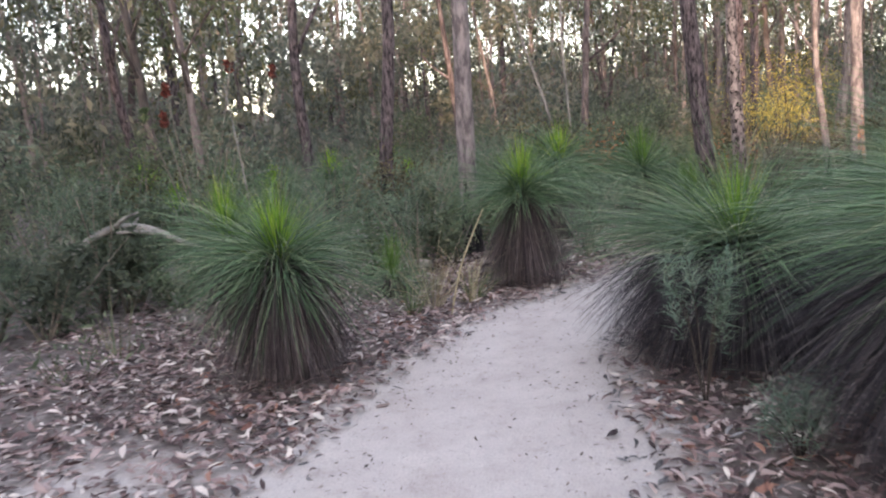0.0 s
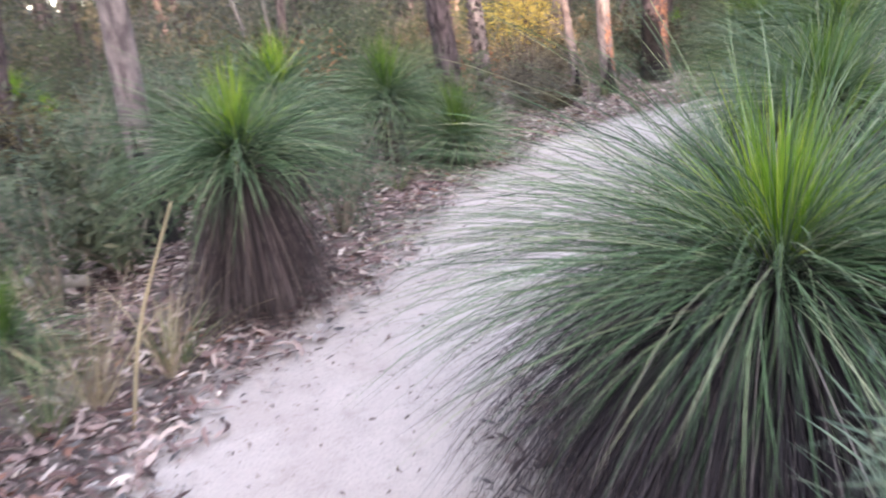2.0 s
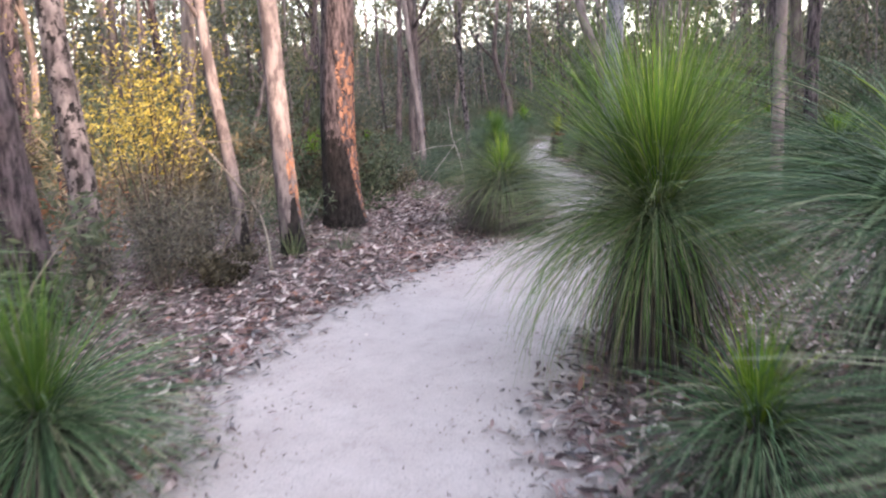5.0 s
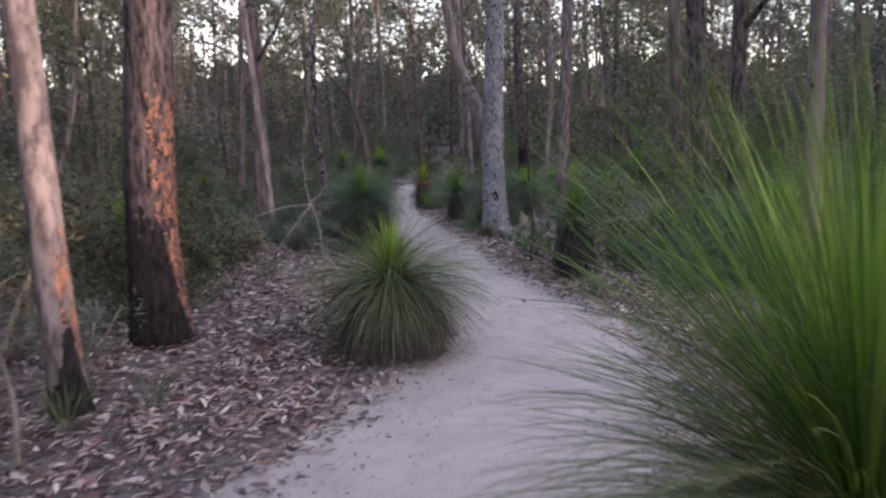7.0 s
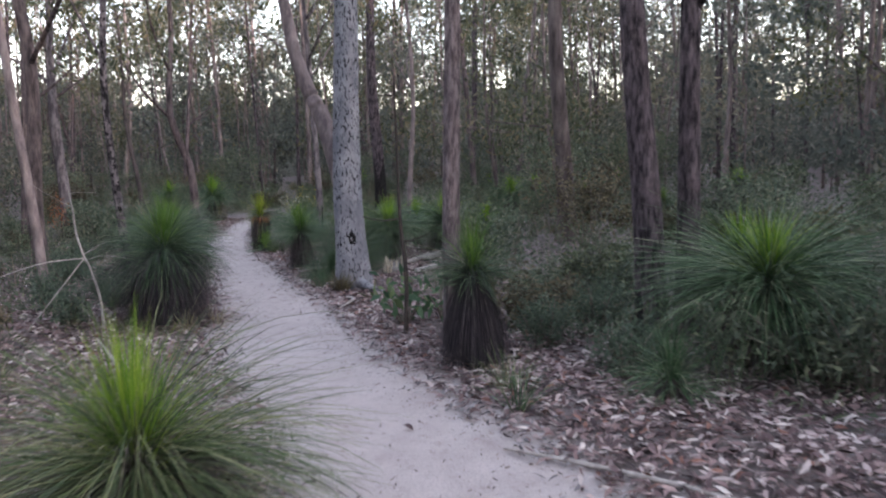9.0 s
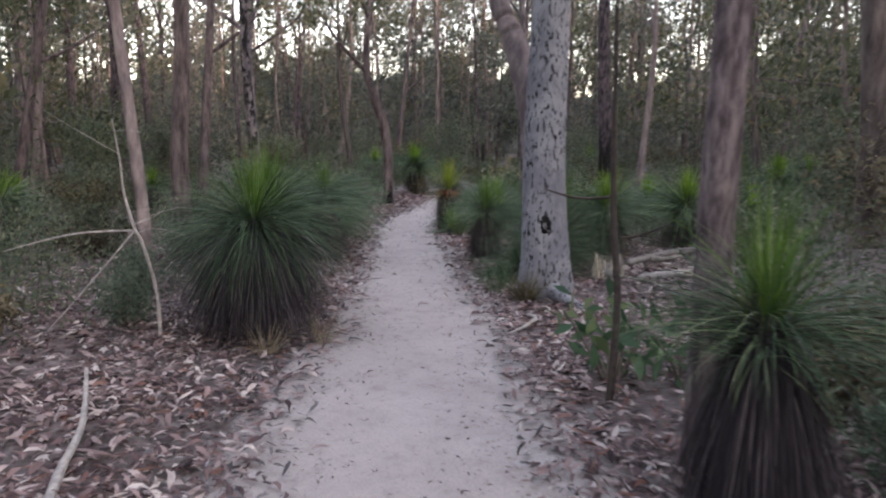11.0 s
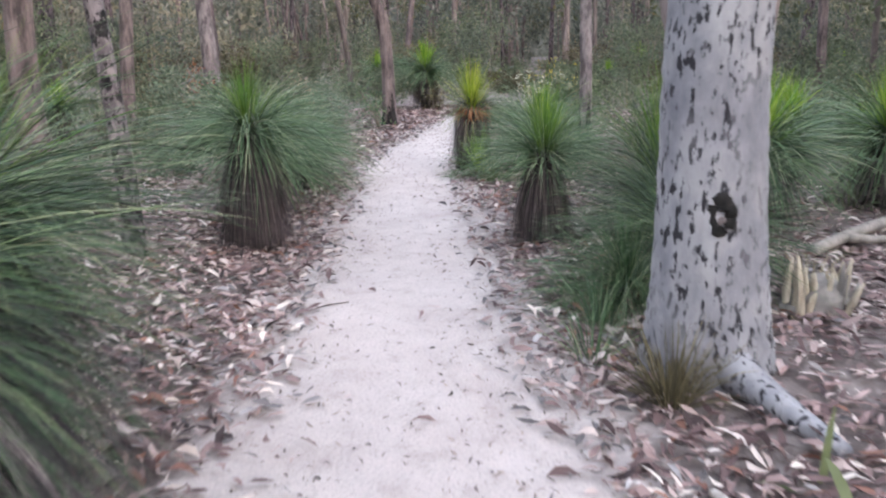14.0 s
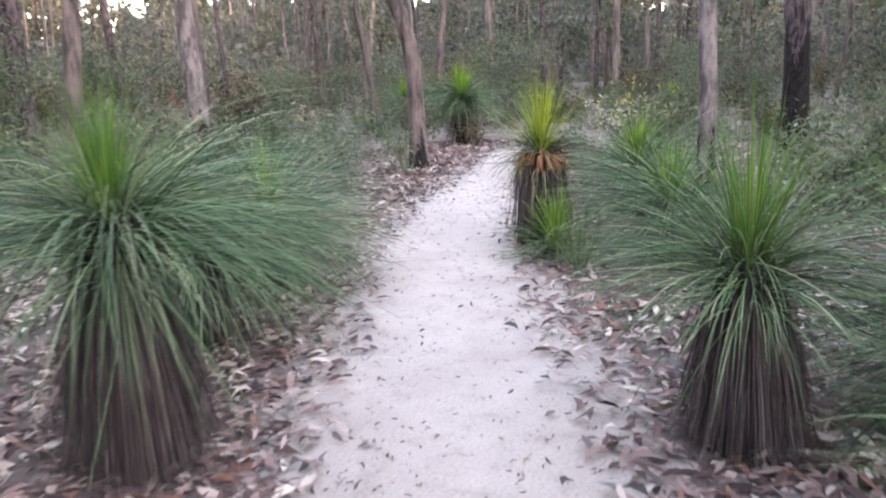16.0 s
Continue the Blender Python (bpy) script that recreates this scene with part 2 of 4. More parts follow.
DARKWOOD = plain_material("dark_stem", (0.022, 0.018, 0.016), (0.078, 0.058, 0.048), 20, 0.9, 0.006)
STEM = plain_material("grey_stem", (0.10, 0.085, 0.07), (0.26, 0.22, 0.18), 20, 0.9, 0.004)
STUMPCORE = plain_material("grass_tree_trunk", (0.015, 0.012, 0.011), (0.06, 0.045, 0.04), 16, 0.95, 0.015)
HOLLOW_SHADE = plain_material("hollow_shade", (0.004, 0.004, 0.004), (0.014, 0.012, 0.012), 30, 0.95, 0.01)
B_GREY = bark_material("smooth_grey_bark", (0.19, 0.195, 0.222), (0.33, 0.332, 0.355), 7, 0.35, 0.65, (1, 1, 0.6), 0.006, True)
B_BLACK = bark_material("ironbark", (0.016, 0.013, 0.016), (0.185, 0.147, 0.157), 24, 0.38, 0.64, (1, 1, 0.26), 0.05)
B_ROUGH = bark_material("rough_grey_bark", (0.080, 0.063, 0.068), (0.275, 0.225, 0.228), 24, 0.40, 0.64, (1, 1, 0.28), 0.035)
B_RED = bark_material("reddish_bark", (0.052, 0.042, 0.044), (0.20, 0.158, 0.155), 12, 0.38, 0.62, (1, 1, 0.22), 0.02, False, 0.2)
B_PALE = bark_material("pale_bark", (0.15, 0.122, 0.124), (0.33, 0.275, 0.265), 9, 0.38, 0.64, (1, 1, 0.3), 0.014, False, 0.25)
B_PATCH = bark_material("patchy_bark", (0.095, 0.080, 0.085), (0.275, 0.236, 0.238), 11, 0.42, 0.60, (1, 1, 0.35), 0.014)
B_FAR = bark_material("forest_bark", (0.085, 0.069, 0.068), (0.28, 0.235, 0.222), 9, 0.36, 0.64, (1, 1, 0.2), 0.02, False, 0.5)


def ground_material():
    m, nt, b = nodes_of("sandy_ground")
    at = nt.nodes.new("ShaderNodeAttribute")
    at.attribute_name = "sand"
    rag = nt.nodes.new("ShaderNodeMath")
    rag.operation = "MULTIPLY_ADD"
    nt.links.new(noise_node(nt, 5.5, 6, None, 0.65), rag.inputs[0])
    rag.inputs[1].default_value = 0.9
    nt.links.new(at.outputs["Fac"], rag.inputs[2])
    edge = ramp(nt, rag.outputs[0], [(0.72, (0, 0, 0)), (1.0, (1, 1, 1))])
    sand = ramp(nt, noise_node(nt, 2.6, 5), [(0.3, (0.405, 0.352, 0.342)), (0.5, (0.450, 0.400, 0.388)), (0.72, (0.490, 0.442, 0.430))])
    grit = ramp(nt, noise_node(nt, 75, 5, None, 0.75), [(0.28, (0.52, 0.49, 0.49)), (0.43, (0.93, 0.93, 0.93)), (0.70, (1.14, 1.13, 1.12))])
    sand = mix(nt, 1.0, sand, grit, "MULTIPLY")
    tread = ramp(nt, noise_node(nt, 9, 5, None, 0.7), [(0.28, (0.84, 0.81, 0.80)), (0.46, (1, 1, 1)), (0.7, (1.05, 1.04, 1.04))])
    sand = mix(nt, 1.0, sand, tread, "MULTIPLY")
    soil = ramp(nt, noise_node(nt, 7, 6, None, 0.7), [(0.30, (0.08, 0.064, 0.062)), (0.52, (0.17, 0.14, 0.134)), (0.72, (0.33, 0.295, 0.285))])
    col = mix(nt, edge, soil, sand)
    nt.links.new(col, b.inputs["Base Color"])
    b.inputs["Roughness"].default_value = 0.95
    b.inputs["Specular IOR Level"].default_value = 0.15
    bump(nt, b, noise_node(nt, 38, 6, None, 0.7), 0.7, 0.012)
    return m


GROUND = ground_material()


# ---- mesh helpers ----
def mesh_np(name, v, q, material, attrs=None, flat=False):
    v, q = np.asarray(v, np.float32), np.asarray(q, np.int32)
    k = q.shape[1]
    me = bpy.data.meshes.new(name)
    me.vertices.add(len(v))
    me.vertices.foreach_set("co", v.ravel())
    me.loops.add(q.size)
    me.loops.foreach_set("vertex_index", q.ravel())
    me.polygons.add(len(q))
    me.polygons.foreach_set("loop_start", np.arange(0, q.size, k, dtype=np.int32))
    me.polygons.foreach_set("use_smooth", np.full(len(q), not flat))
    me.update(calc_edges=True)
    for key, values in (attrs or {}).items():
        a = me.attributes.new(key, "FLOAT", "POINT")
        a.data.foreach_set("value", np.asarray(values, np.float32))
    me.materials.append(material)
    return me


def part(name, me, parent, label=""):
    ob = new(name, me)
    ob.parent = parent
    if label:
        tagged(ob, label)
    return ob


def thing(name, x, y, z, label, category, group="", kind=""):
    ob = new(name)
    ob.location = (x, y, z)
    return tagged(ob, label, category, group, kind)


def join(*pieces):
    vs, qs, n = [], [], 0
    for v, q in pieces:
        vs.append(v)
        qs.append(q + n)
        n += len(v)
    return np.concatenate(vs), np.concatenate(qs)


def spline(points, n):
    """n points along a smooth line through the given ones."""
    p = np.array(points, float)
    t = np.linspace(0, len(p) - 1, n)
    i = np.clip(t.astype(int), 0, len(p) - 2)
    f = (t - i)[:, None]
    a, b, c, d = p[np.maximum(i - 1, 0)], p[i], p[i + 1], p[np.minimum(i + 2, len(p) - 1)]
    return 0.5 * (2 * b + (c - a) * f + (2 * a - 5 * b + 4 * c - d) * f**2 + (3 * b - a - 3 * c + d) * f**3)


def tube(points, radii, sides, rng, rough=0.0, n=0, rings=0.0):
    """A closed limb along points (x, y, z), uneven by 'rough' of its radius."""
    p = spline(points, n) if n else np.array(points, float)
    r = np.interp(np.linspace(0, 1, len(p)), np.linspace(0, 1, len(radii)), radii)
    d = np.gradient(p, axis=0)
    d /= np.linalg.norm(d, axis=1)[:, None] + 1e-9
    ref = np.where(np.abs(d[:, 2:3]) > 0.8, np.array([[1.0, 0, 0]]), np.array([[0, 0, 1.0]]))
    u = np.cross(d, ref)
    u /= np.linalg.norm(u, axis=1)[:, None] + 1e-9
    w = np.cross(d, u)
    a = np.linspace(0, 2 * np.pi, sides, endpoint=False)
    s = np.linspace(0, 1, len(p))[:, None]
    ph = rng.uniform(0, 6.28, 6)
    lump = 1 + rough * (np.sin(2 * a + ph[0] + 5 * s) * 0.5 + np.sin(3 * a + ph[1] - 9 * s) * 0.4 + np.sin(14 * s + ph[2] + a) * 0.4 + rng.normal(0, 0.25, (len(p), sides)))
    ring = (np.cos(a)[None, :, None] * u[:, None, :] + np.sin(a)[None, :, None] * w[:, None, :]) * (r[:, None] * lump)[:, :, None]
    v = (p[:, None, :] + ring).reshape(-1, 3)
    m = len(p)
    i, j = np.meshgrid(np.arange(m - 1), np.arange(sides), indexing="ij")
    jn = (j + 1) % sides
    q = np.stack([i * sides + j, i * sides + jn, (i + 1) * sides + jn, (i + 1) * sides + j], -1).reshape(-1, 4)
    top, low = len(v), len(v) + 1
    v = np.concatenate([v, p[-1:], p[:1]])
    k = np.arange(0, sides, 2)
    cap = np.stack([(m - 1) * sides + k, (m - 1) * sides + (k + 1) % sides, (m - 1) * sides + (k + 2) % sides, np.full(len(k), top)], -1)
    bot = np.stack([(k + 2) % sides, (k + 1) % sides, k, np.full(len(k), low)], -1)
    return v, np.concatenate([q, cap, bot])


def blades(rng, n, seg, length, elev, bend, width, base_r, base_z, floor=None, turn=(0, 6.2832), power=1.2, wobble=0.15, spread_z=0.06):
    """Long thin leaves that leave a crown at an angle and bow under their weight. Angles in degrees from level."""
    a = rng.uniform(turn[0], turn[1], n)
    e = np.radians(rng.uniform(elev[0], elev[1], n))
    bd = np.radians(rng.uniform(bend[0], bend[1], n))
    ln = rng.uniform(length[0], length[1], n)
    s = np.linspace(0, 1, seg + 1)
    ang = np.maximum(e[:, None] - bd[:, None] * s[None, :] ** power, np.radians(-88))
    az = a[:, None] + rng.normal(0, wobble, n)[:, None] * s[None, :]
    step = ln[:, None] / seg
    mid = 0.5 * (ang[:, 1:] + ang[:, :-1])
    mida = 0.5 * (az[:, 1:] + az[:, :-1])
    z0 = np.zeros((n, 1))
    rad = np.concatenate([z0, np.cumsum(np.cos(mid) * np.cos(mida) * step, 1)], 1)
    rady = np.concatenate([z0, np.cumsum(np.cos(mid) * np.sin(mida) * step, 1)], 1)
    up = np.concatenate([z0, np.cumsum(np.sin(mid) * step, 1)], 1)
    br = base_r * np.sqrt(rng.uniform(0, 1, n))
    x = (br * np.cos(a))[:, None] + rad
    y = (br * np.sin(a))[:, None] + rady
    z = base_z + rng.normal(0, spread_z, n)[:, None] + up
    if floor is not None:
        z = np.maximum(z, floor + 0.012 + 0.02 * rng.uniform(0, 1, n)[:, None])
    tw = rng.uniform(-0.9, 0.9, n)[:, None]
    wx, wy, wz = -np.sin(az) * np.cos(tw), np.cos(az) * np.cos(tw), np.sin(tw) * np.ones_like(az)
    wd = width * rng.uniform(0.7, 1.3, n)[:, None] * np.where(s < 0.99, 1 - 0.55 * s**2, 0.12)[None, :] * 0.5
    left = np.stack([x - wx * wd, y - wy * wd, z - wz * wd], -1)
    right = np.stack([x + wx * wd, y + wy * wd, z + wz * wd], -1)
    v = np.stack([left, right], 2).reshape(-1, 3)
    b = (np.arange(n) * 2 * (seg + 1))[:, None] + 2 * np.arange(seg)[None, :]
    q = np.stack([b, b + 1, b + 3, b + 2], -1).reshape(-1, 4)
    return v, q


def leaf_cloud(rng, centres, n, size, spread, long=2.4, droop=0.3):
    """n small folded leaves scattered about centres (x, y, z, radius)."""
    c = np.array(centres, float)
    pick = rng.integers(0, len(c), n)
    off = rng.normal(0, 1, (n, 3))
    off /= np.linalg.norm(off, axis=1)[:, None]
    off *= rng.uniform(0.25, 1, n)[:, None] ** 0.6
    p = c[pick, :3] + off * c[pick, 3:4] * spread
    d = rng.normal(0, 1, (n, 3))
    d[:, 2] -= droop * 2
    d /= np.linalg.norm(d, axis=1)[:, None]
    w = np.cross(d, rng.normal(0, 1, (n, 3)))
    w /= np.linalg.norm(w, axis=1)[:, None] + 1e-9
    sz = size * rng.uniform(0.6, 1.4, n)[:, None]
    fold = np.cross(d, w) * sz * 0.12
    tip, side = d * sz * 0.5, w * sz / long * 0.5
    v = np.stack([p - tip, p + side + fold, p + tip, p - side + fold], 1).reshape(-1, 3)
    q = np.arange(4 * n).reshape(-1, 4)
    return v, q


# ---- ground ----
def build_ground():
    def axis(lo, hi, step):
        inner = np.arange(lo, hi + 1e-6, step)
        far = np.array([1, 2.5, 5, 10, 20, 40, 80, 160, 320, 640])
        return np.concatenate([(lo - far)[::-1], inner, hi + far])

    xs, ys = axis(-8, 34, 0.17), axis(-6, 30, 0.17)
    gx, gy = np.meshgrid(xs, ys, indexing="ij")
    rng = np.random.default_rng(3)
    z = ground_z(gx, gy)
    o = off_track(gx, gy)
    z = z + np.where((o > 0.1) & (o < 30), rng.normal(0, 0.008, gx.shape), rng.normal(0, 0.002, gx.shape)) * (o < 12)
    v = np.stack([gx, gy, z], -1).reshape(-1, 3)
    n, m = gx.shape
    i, j = np.meshgrid(np.arange(n - 1), np.arange(m - 1), indexing="ij")
    q = np.stack([i * m + j, (i + 1) * m + j, (i + 1) * m + j + 1, i * m + j + 1], -1).reshape(-1, 4)
    sand = np.clip(0.62 - o * 1.6, -0.2, 1.0)
    # bare sandy patch beside the start of the track
    patch = np.exp(-(((gx + 1.75) / 1.0) ** 2 + ((gy - 3.4) / 0.8) ** 2))
    sand = np.maximum(sand, 0.60 * patch)
    ob = new("ground", mesh_np("ground", v, q, GROUND, {"sand": sand.ravel()}))
    tagged(ob, "pale sandy walking track through brown leaf-strewn bush soil", "ground", kind="structure")


build_ground()


# ---- grass trees ----
def grass_tree(x, y, crown, reach, spear, seed, n=1500, skirt=0.3, width=0.0036, dead=0.8, leaf=GREEN, tip=SPEAR, label="", lean=(0, 0), seg=6, low=0.12, flat=0.0, shag=0.0, bow=(22, 66), lift=-12, old=SKIRT):
    """A grass tree: dark trunk, hanging skirt of dead leaves, fountain of bowed green leaves and upright young spears.
    crown: height of the crown's heart above the ground; skirt: the skirt's radius at the ground."""
    rng = np.random.default_rng(seed)
    g = gz(x, y)
    t = thing("grass_tree", x, y, g - 0.02, label or "green grass tree with a brown skirt of dead leaves", "grass tree", "grass trees along the track")
    cx, cy = lean
    h = crown + 0.02
    tv, tq = tube([(0, 0, 0), (cx * 0.5, cy * 0.5, h * 0.55), (cx, cy, h)], [0.13, 0.11, 0.07], 10, rng, 0.12, 7)
    part("trunk", mesh_np("trunk", tv, tq, STUMPCORE), t)
    floor = 0.02
    pieces = [
        blades(rng, int(n * (0.62 - low) * 0.5), seg, (reach * 0.7, reach * 1.1), (22 - flat, 60 - flat), (bow[0] - 5, bow[1] - 5), width, 0.05, h, floor),
        blades(rng, int(n * (1.38 - low) * 0.5), seg, (reach * 0.75, reach * 1.12), (lift, 32 - flat * 0.5), bow, width, 0.07, h - 0.02, floor),
    ]
    if low:
        pieces.append(blades(rng, int(n * low), seg, (reach * 0.5, reach * 0.9), (-50, -5), (20, 60), width, 0.08, h - 0.05, floor))
    v, q = join(*pieces)
    v = v + [cx, cy, 0]
    part("leaf_crown", mesh_np("leaf_crown", v, q, leaf), t)
    if dead:
        fall = np.degrees(math.atan2(h, skirt))
        ln = math.hypot(h, skirt)
        fan = 10 + 48 * skirt
        v, q = join(
            blades(rng, int(n * dead * 0.6), 4, (ln * 0.75, ln * 1.06), (-fall + 2, -fall + fan), (fan * 0.5, fan * 1.3), width * 1.1, 0.09, h * 0.96, floor, power=1.0),
            blades(rng, int(n * dead * 0.4), 4, (ln * 0.6, ln * 0.95), (-fall, -fall + fan * 0.8), (fan * 0.3, fan * 1.1), width * 1.2, 0.11, h * 0.85, floor, power=1.0),
        )
        if shag:
            v, q = join((v, q), blades(rng, int(n * shag), seg, (reach * 0.7, reach * 1.0), (-40, 12), (40, 85), width * 1.1, 0.09, h - 0.05, floor))
        v = v + [cx, cy, 0]
        part("skirt", mesh_np("skirt", v, q, old), t, "dull purple-brown dead leaves" if old == SKIRT else "near-black hanging dead leaves")
    if spear:
        v, q = join(
            blades(rng, int(80 + n * 0.07), 4, (spear * 0.6, spear * 1.1), (70, 89), (-4, 18), width * 1.15, 0.045, h + 0.02),
            blades(rng, int(50 + n * 0.06), 5, (spear * 0.55, spear * 1.1), (46, 78), (10, 55), width * 1.1, 0.05, h + 0.02),
        )
        v = v + [cx, cy, 0]
        part("spear_tuft", mesh_np("spear_tuft", v, q, tip), t, "bright green upright young leaves")
    return t


grass_tree(-1.03, 5.0, 0.75, 0.80, 0.44, 11, 1350, 0.36, 0.0038, 1.5, low=0.10, shag=0.25, label="round green grass tree with dark brown skirt beside track")
grass_tree(-1.77, 6.6, 0.78, 0.75, 0.52, 12, 900, 0.3, dead=0.35)
grass_tree(0.78, 7.5, 0.88, 0.78, 0.46, 13, 1400, 0.30, 0.0040, 1.8, low=0.0, lift=0, label="grass tree with tall purple-brown skirt at track edge")
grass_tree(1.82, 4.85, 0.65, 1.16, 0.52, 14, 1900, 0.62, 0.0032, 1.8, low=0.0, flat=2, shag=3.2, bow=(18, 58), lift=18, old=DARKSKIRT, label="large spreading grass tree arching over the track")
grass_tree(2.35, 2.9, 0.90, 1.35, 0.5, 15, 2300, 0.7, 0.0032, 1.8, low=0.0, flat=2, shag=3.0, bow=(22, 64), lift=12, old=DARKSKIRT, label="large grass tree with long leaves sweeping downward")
grass_tree(1.55, 10.2, 0.95, 0.85, 0.50, 16, 900, 0.25, 0.007)
grass_tree(3.3, 10.5, 0.30, 0.72, 0.62, 17, 1300, 0.3, 0.0044, 0.25, tip=DEEPSPEAR, label="low young grass tree with bright upright leaves")
grass_tree(2.85, 11.2, 0.72, 0.80, 0.62, 18, 1100, 0.25, 0.006, 0.3, tip=DEEPSPEAR)
grass_tree(-1.9, 14.2, 0.85, 0.6, 0.5, 19, 700, 0.2, 0.009, 0.4)
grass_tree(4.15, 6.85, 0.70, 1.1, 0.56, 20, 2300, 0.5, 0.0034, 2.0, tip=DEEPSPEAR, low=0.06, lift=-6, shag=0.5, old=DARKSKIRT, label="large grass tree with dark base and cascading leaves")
grass_tree(5.3, 7.75, 0.98, 0.95, 0.50, 21, 1500, 0.3, 0.0044, 0.5)
grass_tree(4.75, 8.2, 0.28, 0.55, 0.35, 22, 600, 0.2, 0.005, 0.2, label="small grass tree seedling among leaf litter")
grass_tree(3.62, 7.15, 0.06, 0.30, 0.26, 23, 160, 0.1, 0.005, 0, label="tiny bright green grass tree seedling")
grass_tree(-0.5, 7.35, 0.14, 0.42, 0.42, 46, 420, 0.15, 0.0045, 0.6, tip=DEEPSPEAR, label="small young grass tree with dark dry base")
gtd = grass_tree(5.9, 9.1, 0.84, 0.90, 0.82, 24, 2500, 0.3, 0.0036, 0.7, low=0.10, flat=-10, leaf=PALEGREEN, label="grass tree with long leaves reaching across the track")
_r = np.random.default_rng(241)
v, q = join(blades(_r, 750, 6, (0.8, 1.25), (52, 82), (5, 38), 0.0038, 0.07, 0.86), blades(_r, 500, 6, (0.95, 1.3), (-8, 14), (62, 98), 0.0034, 0.07, 0.82, 0.03))
part("long_leaf_tuft", mesh_np("long_leaf_tuft", v, q, DEEPSPEAR), gtd, "long olive-green arching leaves")
v, q = blades(_r, 170, 6, (0.75, 1.05), (-35, 12), (55, 95), 0.0036, 0.07, 0.80, 0.03)
part("dry_leaf_fringe", mesh_np("dry_leaf_fringe", v, q, STRAW), gtd, "pale straw-coloured drooping leaves")
grass_tree(9.2, 12.45, 0.58, 0.88, 0.50, 25, 2000, 0.40, 0.0038, 1.4, PALEGREEN, SPEAR, low=0.18, shag=0.5, bow=(30, 80), label="pale green fountain-shaped grass tree beside track")
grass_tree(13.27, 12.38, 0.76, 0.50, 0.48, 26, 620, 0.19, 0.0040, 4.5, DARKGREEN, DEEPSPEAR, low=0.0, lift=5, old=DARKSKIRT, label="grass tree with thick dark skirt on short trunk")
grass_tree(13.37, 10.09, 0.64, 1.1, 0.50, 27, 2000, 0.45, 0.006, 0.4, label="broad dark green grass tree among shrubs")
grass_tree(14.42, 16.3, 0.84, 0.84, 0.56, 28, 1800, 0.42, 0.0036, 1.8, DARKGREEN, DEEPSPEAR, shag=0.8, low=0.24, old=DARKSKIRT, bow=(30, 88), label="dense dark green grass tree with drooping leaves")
grass_tree(14.9, 16.62, 0.90, 0.75, 0.56, 29, 1200, 0.3, 0.0036, 0.5, DARKGREEN, DEEPSPEAR)
grass_tree(17.46, 18.42, 0.80, 0.80, 0.42, 30, 1300, 0.12, 0.0036, 3.0, tip=DEEPSPEAR, low=0.07, flat=10, bow=(28, 74), lift=4, label="grass tree with purple-brown trunk skirt and drooping leaves")
grass_tree(19.3, 19.95, 0.36, 0.92, 0.3, 31, 1300, 0.35, 0.005, 0.25)
grass_tree(18.4, 19.35, 0.45, 0.8, 0.3, 41, 900, 0.3, 0.005, 0.25)
grass_tree(20.95, 18.05, 0.34, 0.80, 0.35, 42, 1000, 0.25, 0.005, 0.25)
grass_tree(22.3, 18.9, 0.4, 0.85, 0.4, 43, 900, 0.25, 0.006, 0.3)
grass_tree(20.4, 21.3, 0.35, 0.7, 0.35, 44, 700, 0.25, 0.006, 0.3)
grass_tree(12.25, 10.75, 0.14, 0.42, 0.34, 45, 300, 0.2, 0.005, 0.2, tip=GREEN, label="small fan-shaped young grass tree in litter")
grass_tree(18.67, 16.87, 0.57, 0.60, 0.50, 32, 800, 0.12, 0.0038, 2.8, tip=DEEPSPEAR, low=0.0, lift=4, label="slender grass tree with tall spears and brown skirt")
grass_tree(19.2, 16.2, 0.30, 0.75, 0.85, 33, 2000, 0.3, 0.0046, 0.6, DARKGREEN, DEEPSPEAR, flat=-14, low=0.15, label="grass tree with tall upright green leaves")
grass_tree(17.72, 15.85, 0.08, 0.60, 0.36, 34, 800, 0.2, 0.0034, 0.0, tip=GREEN, label="low green tussock of young grass tree leaves")
grass_tree(18.15, 15.7, 0.24, 0.85, 0.62, 35, 1500, 0.25, 0.0034, 0.5, DARKGREEN, GREEN, flat=-10)
grass_tree(20.9, 15.1, 0.55, 0.75, 0.5, 36, 900, 0.3, 0.007, 1.0)
grass_tree(19.75, 15.75, 0.55, 0.75, 0.55, 37, 1000, 0.25, 0.006, 0.5)
grass_tree(27.2, 24.3, 0.75, 0.75, 0.6, 38, 800, 0.25, 0.009, 0.6)

# the short-trunked one with yellow spears and a bared orange heart
rt = grass_tree(21.1, 19.08, 0.64, 0.42, 0.50, 50, 260, 0.2, 0.006, 0.0, low=0.0, leaf=PALEGREEN, tip=YELLOWSPEAR, label="short black-trunked grass tree with yellow spears and orange crown")
_r = np.random.default_rng(51)
v, q = tube([(0, 0, 0), (0.02, 0, 0.4), (0, 0, 0.68)], [0.17, 0.165, 0.12], 12, _r, 0.16, 9)
part("burnt_trunk", mesh_np("burnt_trunk", v, q, STUMPCORE), rt, "charred black trunk of packed leaf bases")
v, q = blades(_r, 340, 3, (0.07, 0.14), (-78, -20), (0, 50), 0.014, 0.17, 0.65, spread_z=0.03)
part("dry_collar", mesh_np("dry_collar", v, q, RUST), rt, "rusty orange dried leaf bases")
v, q = blades(_r, 110, 4, (0.14, 0.30), (0, 30), (5, 35), 0.006, 0.07, 0.68)
part("charred_collar", mesh_np("charred_collar", v, q, SKIRT), rt, "charred dark leaf stubs")
v, q = blades(_r, 16, 5, (0.35, 0.55), (-35, 10), (50, 90), 0.004, 0.08, 0.62, 0.02)
